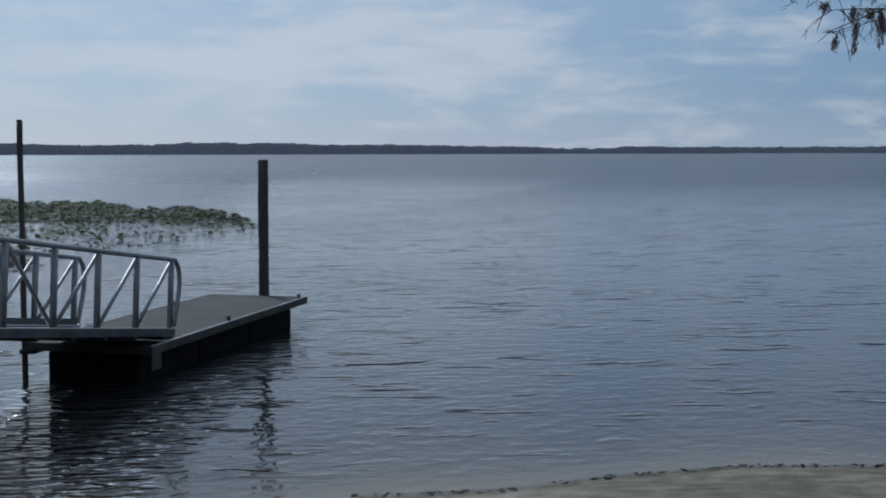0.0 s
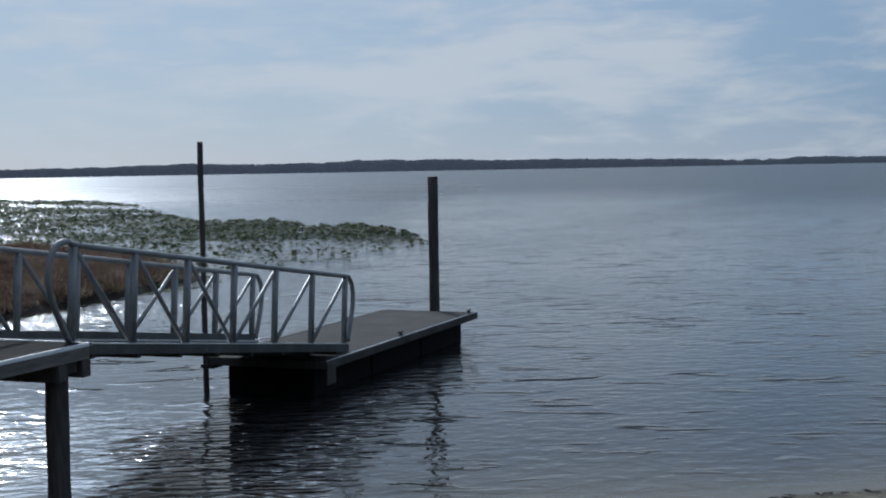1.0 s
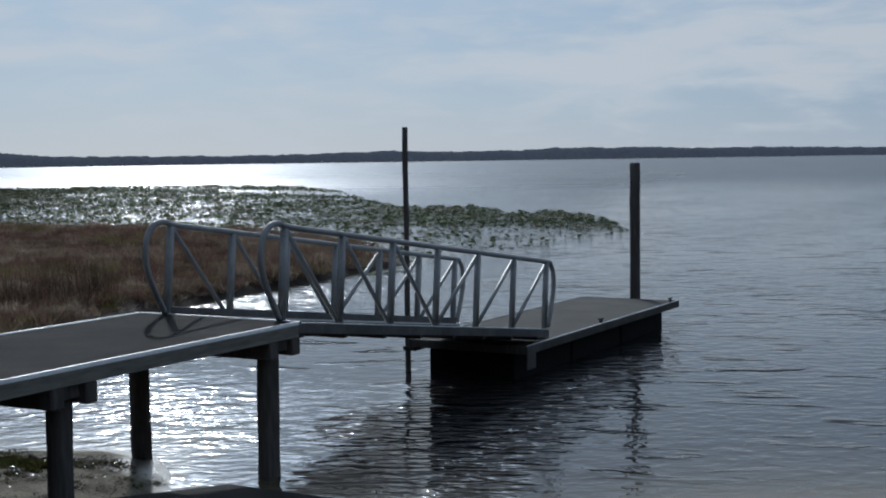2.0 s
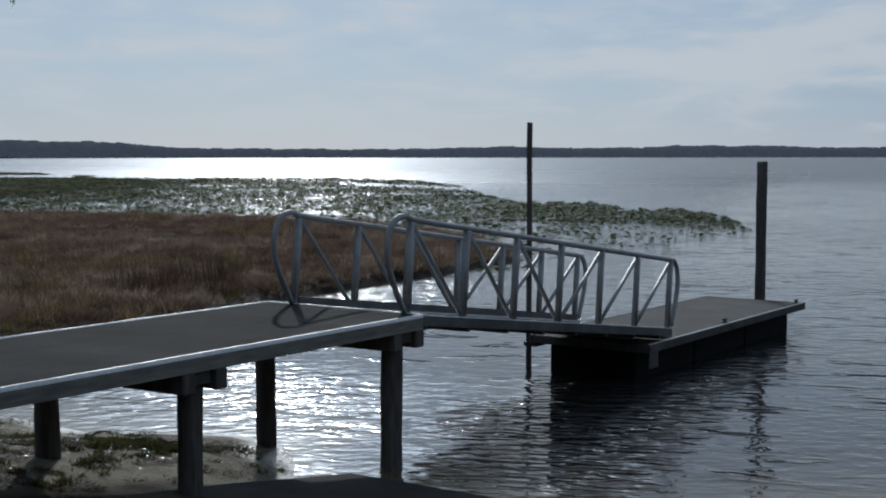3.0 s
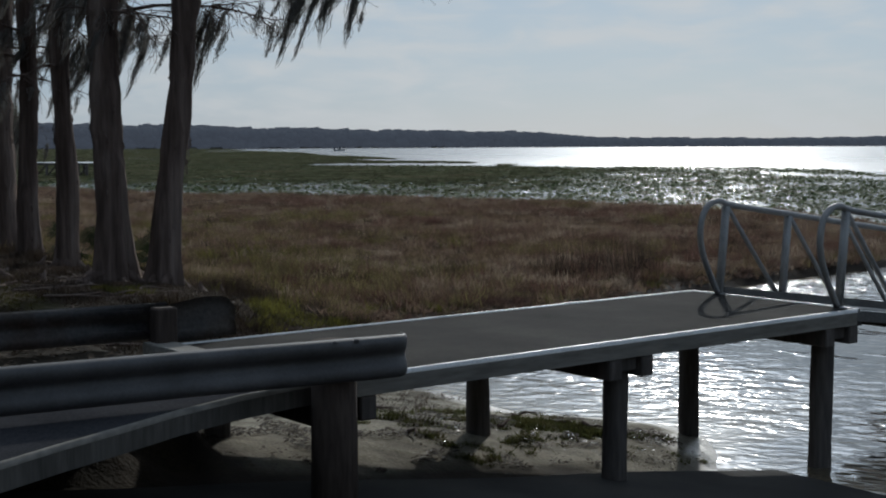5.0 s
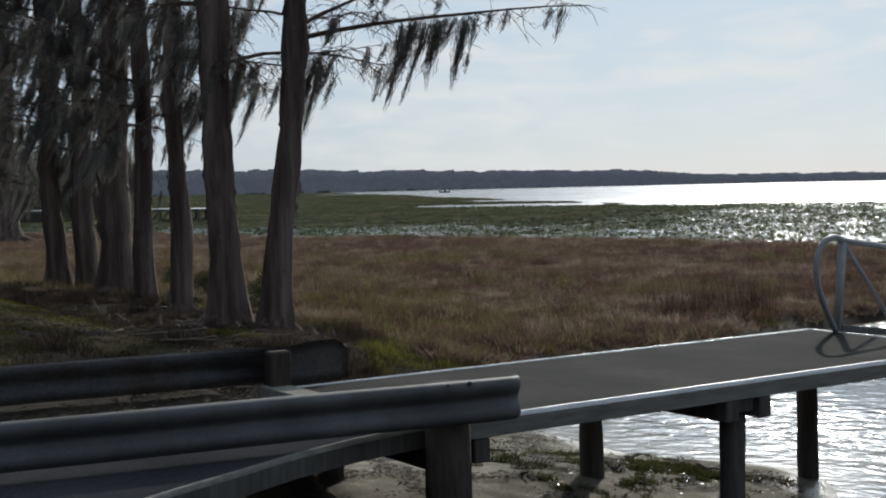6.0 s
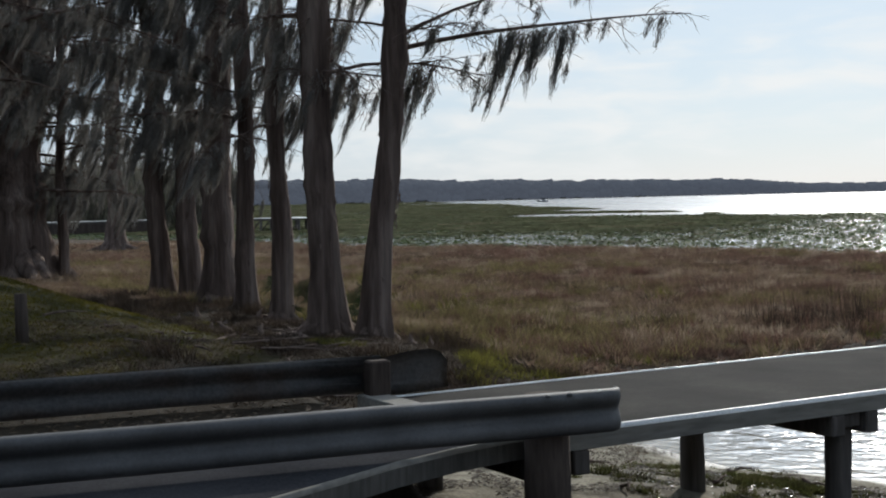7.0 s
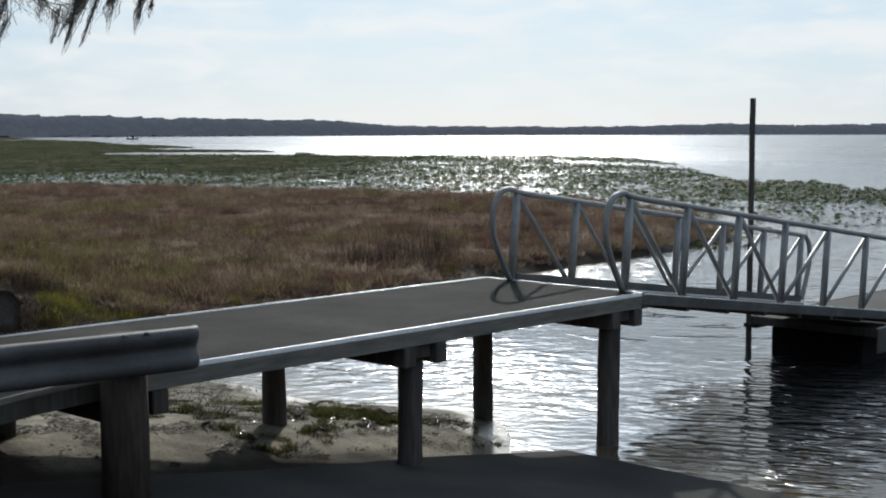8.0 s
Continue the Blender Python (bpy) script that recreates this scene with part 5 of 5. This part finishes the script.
def build_tread_print():
    """Raised ribs of sand left by a tyre, side by side."""
    bm = bmesh.new()
    for k in range(17):
        x, y = -4.08 + 0.033 * k, 3.02 - 0.030 * k
        z = float(ground_z(x, y))
        rib = box(bmesh.new(), (-0.15, -0.009, -0.03), (0.15, 0.009, 0.042), 0.004)
        rib.transform(Matrix.Translation((x, y, z)) @ Matrix.Rotation(radians(47), 4, "Z") @ Matrix.Rotation(radians(4), 4, "Y"))
        me = bpy.data.meshes.new("rib")
        rib.to_mesh(me); rib.free()
        bm.from_mesh(me)
        bpy.data.meshes.remove(me)
    tagged(part("tyre_print", bm, GROUND), "ribbed tyre print pressed into pale damp sand", "tyre print", kind="stuff")


build_tread_print()


def build_sticks():
    """Fallen branches on the bank and the sand."""
    rr = random.Random(91)
    for k in range(96):
        if k < 18 or k > 60:
            x, y = rr.uniform(-7.5, -1.5), rr.uniform(6.5, 13.0)
        elif k > 25:
            x, y = rr.uniform(-5.2, -1.6), rr.uniform(10.5, 18.0)
            if y > 11.5 + (x + 6) * 1.45 and x < -4:
                continue
        else:
            x, y = rr.uniform(-4.5, -1.4), rr.uniform(1.6, 4.0)
        a, ln = rr.uniform(0, 6.28), rr.uniform(0.25, 0.4 if 18 <= k < 26 else 1.1)
        t = thing("fallen_branch", "dead grey branch lying on the ground", "branch", (x, y, float(ground_z(x, y))), group="fallen branches")
        pts = [(math.cos(a) * ln * u + rr.uniform(-0.03, 0.03), math.sin(a) * ln * u + rr.uniform(-0.03, 0.03), 0.02 + 0.05 * rr.random()) for u in (0, 0.3, 0.6, 1.0)]
        part("stem", tube(bmesh.new(), pts, [0.022, 0.018, 0.014, 0.007], 6), BARK, t)


build_sticks()


def cypress_knee(x, y, h, seed):
    """A knee of the cypress roots: a knobbly tapered stub."""
    rr = random.Random(seed)
    k = thing("cypress_knee", "knobbly grey-brown cypress knee among the litter", "root", (x, y, float(ground_z(x, y))), group="cypress knees by the trunks")
    zs = [-0.1, 0.0, 0.25, 0.5, 0.75, 0.92, 1.0]
    rad = [1.9, 1.6, 1.0, 0.60, 0.38, 0.22, 0.07]
    dx, dy = rr.uniform(-0.12, 0.12), rr.uniform(-0.12, 0.12)
    part("stub", tube(bmesh.new(), [(dx * z + rr.uniform(-0.01, 0.01), dy * z, z * h) for z in zs], [0.09 * (0.6 + h) * q * rr.uniform(0.85, 1.2) for q in rad], 9), BARK, k)


def build_knees():
    rr = random.Random(17)
    for k in range(20):
        tx, ty = rr.choice(((-1.98, 13.93), (-1.22, 13.5), (-0.55, 23.6), (-1.2, 17.97), (-3.2, 14.4), (-3.6, 12.8), (-2.6, 17.5)))
        a, d = rr.uniform(0, 6.28), rr.uniform(0.5, 1.5)
        cypress_knee(tx + d * math.cos(a), ty + d * math.sin(a), rr.uniform(0.08, 0.26), 300 + k)


build_knees()


def palmetto(x, y, seed):
    """A low fan palm: fans of narrow leaflets on thin stalks."""
    rr = random.Random(seed)
    p = thing("palmetto", "low dark green palmetto among the trunks", "shrub", (x, y, float(ground_z(x, y))), group="palmettos under the cypresses")
    for _ in range(9):
        a, tilt, ln = rr.uniform(0, 6.28), rr.uniform(0.3, 1.1), rr.uniform(0.5, 1.0)
        tip = Vector((math.cos(a) * math.sin(tilt), math.sin(a) * math.sin(tilt), math.cos(tilt))) * ln
        bm = bmesh.new()
        tube(bm, [(0, 0, -0.05), tip * 0.5, tip], [0.012, 0.009, 0.006], 4)
        side = tip.cross(Vector((0, 0, 1))).normalized()
        fwd = tip.normalized()
        for k in range(15):
            b = radians(-105 + 15 * k)
            d = (fwd * math.cos(b) + side * math.sin(b)).normalized()
            q = d.cross(fwd.cross(side)).normalized() * 0.018
            end = tip + d * rr.uniform(0.34, 0.48) + Vector((0, 0, -0.10))
            mid = tip + d * 0.2
            vs = [bm.verts.new(c) for c in (tip, mid - q, end, mid + q)]
            bm.faces.new(vs)
        part("frond", bm, PALM, p)


for n_, (px_, py_) in enumerate(((-0.35, 16.2), (-0.75, 18.6), (0.35, 17.6))):
    palmetto(px_, py_, 70 + n_)



# ---- lily pads ----
def build_pads():
    r = np.random.default_rng(31)
    x0 = r.uniform(14, 165, 1150000); y0 = r.uniform(10, 210, 1150000)
    d = x0 - shore_x(y0)  # outwards from the marsh
    ang = np.degrees(np.arctan2(x0 + 11.85, y0 + 8.2))
    rad = np.hypot(x0 + 11.85, y0 + 8.2)
    # the outer rim of the pads, by bearing
    rim = np.interp(ang, [0, 22, 26, 30, 35, 40, 45, 48, 52, 54.5, 56.6, 58, 59, 60, 63, 64, 66.3, 68.1, 68.9, 69.3], [330, 300, 260, 222, 214, 202, 198, 196, 188, 178, 154, 116, 102, 97, 97, 89, 86, 77, 66, 60])
    inner = np.interp(ang, [0, 60, 62, 65.5, 66.5, 68.6, 69.3], [0, 40, 48, 50, 55, 58, 60])
    rim = rim * (1 - 0.06 * value_noise(ang, rad * 0, 0.8, 35)) - 6 * value_noise(ang, rad * 0, 0.25, 39)
    depth = np.clip((rim - rad) / np.maximum(rim - inner, 0.5), 0, 1)
    fine = value_noise(x0, y0, 0.45, 32)
    wide = value_noise(np.log(rad) * 40, ang, 2.2, 33)
    p = np.interp(depth, [0, 0.05, 0.3, 0.55, 0.8, 1.0], [0.7, 1.0, 0.95, 0.85, 0.80, 0.75]) * np.where(ang > 58.5, np.interp(rad, [55, 60, 64, 68], [0.42, 0.46, 0.55, 1.4]), 1.0)
    drift = value_noise(x0, y0, 1.6, 43)
    p = p * np.clip(0.10 + 1.3 * fine, 0, 1) * np.clip((wide - 0.12) * 5, 0.40, 1) * np.clip(0.25 + 1.4 * drift, 0, 1)
    p = p * np.where(d < 3 + 4 * value_noise(x0, y0, 6, 34), 0.7, 1.0)
    p = p * np.where((ang > 31) & (ang < 42) & (np.abs(np.log(rad / (207 - 0.7 * (ang - 31.5)))) < 0.035), 0.08, 1.0)
    # an open lead behind the outermost drift
    p = p * np.where((ang > 51.5) & (ang < 59.5) & (np.abs(np.log(rad / (150 - 4.5 * (ang - 52)))) < 0.055), 0.12, 1.0)
    keep = (d > 0.4) & (rad < rim) & (rad > inner) & (r.random(len(x0)) < p * np.clip(0.38 + 38 / rad, 0, 0.95))
    x, y, rad = x0[keep], y0[keep], rad[keep]
    n = len(x)
    size = r.uniform(0.05, 0.11, n) * (1 + rad / 260)
    z = WATER + 0.008 + r.uniform(0.0, 1.0, n) ** 4 * 0.09 * (1 + rad / 200)
    tilt = r.uniform(0.02, 1.0, n) ** 3 * 0.8; az = r.uniform(0, 2 * np.pi, n)
    normal = np.stack([np.sin(tilt) * np.cos(az), np.sin(tilt) * np.sin(az), np.cos(tilt)], -1)
    u = np.stack([-np.sin(az), np.cos(az), np.zeros(n)], -1)
    w = np.cross(normal, u)
    k = np.arange(6) * np.pi / 3
    ring = u[:, None] * np.cos(k)[None, :, None] * 1.1 + w[:, None] * np.sin(k)[None, :, None]
    v = np.stack([x, y, z], -1)[:, None] + ring * size[:, None, None]
    v[:, :, 2] = np.maximum(v[:, :, 2], WATER + 0.006)
    ob = mesh_of("lily_pads", v.reshape(-1, 3), np.arange(6 * n).reshape(-1, 6), PAD)
    tagged(ob, "floating and upright green lily pads in drifts", "lily pads", kind="stuff")
    # the far green meadow: mats of pads and rushes with open leads between them
    ang = r.uniform(8, 50, 90000); rad = np.exp(r.uniform(math.log(85), math.log(900), 90000))
    x0, y0 = -11.85 + rad * np.sin(np.radians(ang)), -8.2 + rad * np.cos(np.radians(ang))
    rim = np.interp(ang, [0, 24, 28, 29.5, 31.5, 33, 34.5, 36, 38, 39.5, 42, 50], [640, 800, 780, 640, 520, 400, 340, 290, 262, 215, 195, 165])
    # long narrow open leads
    lead = np.zeros(len(ang))
    for a0, a1, r0, r1, w in ((27.5, 31.0, 560, 600, 0.05), (31.5, 40.5, 207, 201, 0.08), (33.5, 39.5, 268, 250, 0.06), (29.0, 33.0, 300, 300, 0.015)):
        mid_r = r0 + (r1 - r0) * (ang - a0) / (a1 - a0)
        lead = np.maximum(lead, (ang > a0) * (ang < a1) * (np.abs(np.log(rad / mid_r)) < w * np.clip(4 * (ang - a0) / (a1 - a0), 0, 1)))
    thin = value_noise(np.log(rad) * 60, ang * 1.2, 5.0, 36)
    inner = smooth_step(90, 165, rad + 40 * (thin - 0.5))
    keep = (rad < rim * (0.9 + 0.15 * thin)) & (x0 - shore_x(y0) > 10) & (lead < 0.5) & (r.random(len(x0)) < inner * (0.25 + 0.9 * thin) * smooth_step(47, 36, ang + 8 * (thin - 0.5)))
    x, y, rad = x0[keep], y0[keep], rad[keep]
    n = len(x)
    k = np.arange(9) * 2 * np.pi / 9
    size = r.uniform(0.4, 1.1, n) * (0.3 + rad / 260)
    ring = np.stack([np.cos(k), np.sin(k), 0 * k], -1)[None] * (size[:, None] * r.uniform(0.55, 1.25, (n, 9)))[..., None]
    v = np.stack([x, y, WATER + 0.02 + r.uniform(0, 0.10, n)], -1)[:, None] + ring
    v[:, :, 2] += r.uniform(0, 0.12, (n, 9))
    ob = mesh_of("pad_mats", v.reshape(-1, 3), np.arange(9 * n).reshape(-1, 9), MEADOW)
    tagged(ob, "far green mats of lily pads with open leads", "lily pads", kind="stuff")
    ob = tufts("rush_meadow", x, y, np.full(len(x), WATER), 0.12 + rad / 1200, 0.5 + rad / 260, 5, 0.07, MEADOW, 37)
    tagged(ob, "far green rushes standing among the pads", "rushes", kind="stuff")


build_pads()


# ---- far shore ----
def build_far_woods():
    """Crowns in a deep belt along the far shore, as bumpy low-poly clumps."""
    ico = bmesh.new()
    bmesh.ops.create_icosphere(ico, subdivisions=1, radius=1.0)
    bmesh.ops.rotate(ico, verts=ico.verts[:], cent=(0, 0, 0), matrix=Matrix.Rotation(0.55, 3, (0.8, 0.6, 0)))
    iv = np.array([v.co for v in ico.verts]); fi = np.array([[v.index for v in f.verts] for f in ico.faces])
    ico.free()
    r = np.random.default_rng(41)
    n = 24000
    ang = r.uniform(-8, 104, n)
    dist = np.interp(ang, [-8, 10, 25, 35, 45, 55, 65, 76, 85, 88.5, 89, 104], [620, 700, 820, 930, 1030, 1130, 1250, 1500, 1800, 1900, 2250, 2300])
    row = r.random(n) ** 1.6
    dist2 = dist * (1 + 0.10 * row)
    x, y = -11.85 + dist2 * np.sin(np.radians(ang)), -8.2 + dist2 * np.cos(np.radians(ang))
    base = np.interp(ang, [-8, 20, 27, 32, 39, 42, 44, 47, 51, 55, 58, 62, 67, 70, 76, 81, 82, 83.4, 84.5, 94, 104], [15, 16.5, 16, 14.6, 13.0, 12.0, 9.3, 8.2, 7.4, 8.2, 10.4, 9.8, 12.2, 12.0, 11.5, 9.2, 5.5, 5.5, 10, 11.6, 12])
    h = base * (0.80 + 0.12 * value_noise(ang * 10, ang * 0, 14, 42) + 0.10 * value_noise(ang * 10, ang * 0, 3.0, 43) + r.uniform(-0.07, 0.05, n)) * (0.9 + 0.18 * row)
    w = r.uniform(3.0, 8.0, n) * dist / 1000
    tall = w * r.uniform(0.45, 0.75, n)
    lift = (h - tall) * np.where(r.random(n) < 0.45, 1.0, r.uniform(0.1, 0.95, n))
    v = iv[None] * np.stack([w, w, tall], -1)[:, None] * (1 + r.uniform(-0.22, 0.22, (n, len(iv), 1)))
    v = v + np.stack([x, y, WATER + lift], -1)[:, None]
    f = fi[None] + (np.arange(n) * len(iv))[:, None, None]
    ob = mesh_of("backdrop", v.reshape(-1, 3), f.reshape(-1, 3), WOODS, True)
    tagged(ob, "distant belt of woods along the far shore with a blue-grey haze glow", "woods", kind="structure")
    # nearer woods round the cove
    m = 9000
    ang = np.radians(r.uniform(-14, 20.5, m)); dist2 = r.uniform(165, 260, m)
    x, y = -11.85 + dist2 * np.sin(ang), -8.2 + dist2 * np.cos(ang)
    ob = tufts("cove_woods", x, y, WATER + r.uniform(0, 4.5, m) ** 1.2, r.uniform(2.0, 7.0, m), r.uniform(0.8, 2.2, m), 9, 0.07, COVE, 44)
    tagged(ob, "grey winter woods behind the cove", "woods", kind="stuff")
    # unseen woods added on the land behind the view, to block sky light
    m = 900
    ang = np.radians(r.uniform(108, 345, m)); dist2 = r.uniform(34, 75, m)
    x, y = -11.85 + dist2 * np.sin(ang), -8.2 + dist2 * np.cos(ang)
    ok = (shore_x(y) - x > 6) & ~((y > 0) & (x > -14))
    x, y = x[ok], y[ok]
    m = len(x)
    h = r.uniform(9, 16, m); w = r.uniform(2.2, 4.2, m)
    v = iv[None] * np.stack([w, w, h * 0.5], -1)[:, None] * (1 + r.uniform(-0.3, 0.3, (m, len(iv), 1)))
    v = v + np.stack([x, y, ground_z(x, y) + h * 0.47], -1)[:, None]
    f = fi[None] + (np.arange(m) * len(iv))[:, None, None]
    ob = mesh_of("unseen_woods", v.reshape(-1, 3), f.reshape(-1, 3), COVE)
    tagged(ob, "unseen woods added behind the view to block sky light", "woods", kind="stuff")
    # low shore under the woods
    a = np.radians(np.linspace(-8, 104, 90))
    dd = np.interp(np.degrees(a), [-8, 10, 25, 35, 45, 55, 65, 76, 85, 88.5, 89, 104], [620, 700, 820, 930, 1030, 1130, 1250, 1500, 1800, 1900, 2250, 2300])
    rows = [np.stack([-11.85 + dd * k * np.sin(a), -8.2 + dd * k * np.cos(a), np.full(len(a), z)], -1) for k, z in ((0.997, WATER - 0.5), (1.0, WATER + 0.8), (1.12, WATER + 2.0), (1.13, -2))]
    v = np.concatenate(rows)
    m = len(a)
    f = [(q * m + i, q * m + i + 1, (q + 1) * m + i + 1, (q + 1) * m + i) for q in range(3) for i in range(m - 1)]
    ob = mesh_of("far_shore", v, f, COVE)
    tagged(ob, "low dark far shore of the lake", "shore", kind="structure")


build_far_woods()


# ---- small far things ----
def build_post():
    z = float(ground_z(-8.42, 8.9))
    p = thing("wooden_post", "short dark wooden post on the lawn", "post", (-8.42, 8.9, z))
    part("shaft", tube(bmesh.new(), [(0, 0, -0.3), (0.005, 0, 0.3), (0, 0.004, 0.62)], [0.082, 0.08, 0.076], 12), POSTWOOD, p)


build_post()


def build_boat():
    b = thing("fishing_boat", "small pale fishing boat far out on the lake", "boat", (304, 466, WATER))
    bm = bmesh.new()
    rows = []
    for k in range(7):
        u = k / 6
        w = 0.95 * (1 - u ** 3) + 0.03
        x = -2.6 + 5.2 * u
        rows.append([bm.verts.new((x, s * w * q, z)) for s, q, z in ((-1, 1, 0.65 + 0.2 * u * u), (-1, 0.7, -0.1), (1, 0.7, -0.1), (1, 1, 0.65 + 0.2 * u * u))])
    for a, c in zip(rows, rows[1:]):
        for k in range(3):
            bm.faces.new((a[k], a[k + 1], c[k + 1], c[k]))
        bm.faces.new((a[3], a[0], c[0], c[3]))
    bm.faces.new(rows[0]); bm.faces.new(rows[-1])
    bmesh.ops.recalc_face_normals(bm, faces=bm.faces)
    part("hull", bm, BOATPAINT, b)
    part("console", boxed((-0.6, -0.4, 0.6), (0.3, 0.4, 1.7), 0.08), CLEAT, b)
    part("outboard", boxed((-2.95, -0.2, 0.2), (-2.55, 0.2, 1.3), 0.05), CLEAT, b)


build_boat()


def build_far_dock(x, y, length, yaw, skirted, top=1.72, deep=5.0):
    d = thing("fishing_dock", "weathered wooden dock out over the reeds, its deck pale for sun glint", "dock", (x, y, 0))
    d.rotation_euler = (0, 0, radians(yaw))
    # deck made deep and in pale glossy EDGE, imitating the low sun's glint
    boards = 20
    for k in range(boards):
        part("deck_board", boxed((length * k / boards + 0.006, -1.0, top - 0.05), (length * (k + 1) / boards - 0.006, deep, top), 0.006), EDGE, d)
    part("edge_board", boxed((-0.02, -1.04, top - 0.22), (length + 0.02, -1.003, top - 0.02), 0.006), TIMBER, d, "dark edge board")
    for v in (-0.85, deep - 0.2):
        part("joist", boxed((0.0, v - 0.06, top - 0.24), (length, v + 0.06, top - 0.052), 0.006), TIMBER, d)
    bays = 6
    for k in range(bays + 1):
        u = min(length - 0.15, 0.15 + length * k / bays)
        for v in (-0.85, deep - 0.2):
            part("pile", tube(bmesh.new(), [(u, v, -1.2), (u, v, top - 0.242)], 0.13, 8), PILE, d)
        if k < bays and not skirted:
            part("brace", tube(bmesh.new(), [(u, -0.80, 0.35), (u + length / bays - 0.2, -0.80, top - 0.3)], 0.07, 6), PILE, d)
    if skirted:
        part("skirt", boxed((0.1, -0.99, 0.35), (length - 0.1, -0.91, top - 0.24), 0.01), POSTWOOD, d, "dark planks below the deck")


build_far_dock(40.6, 129.3, 8.6, -65, False)
build_far_dock(21, 140, 13, -8, True)
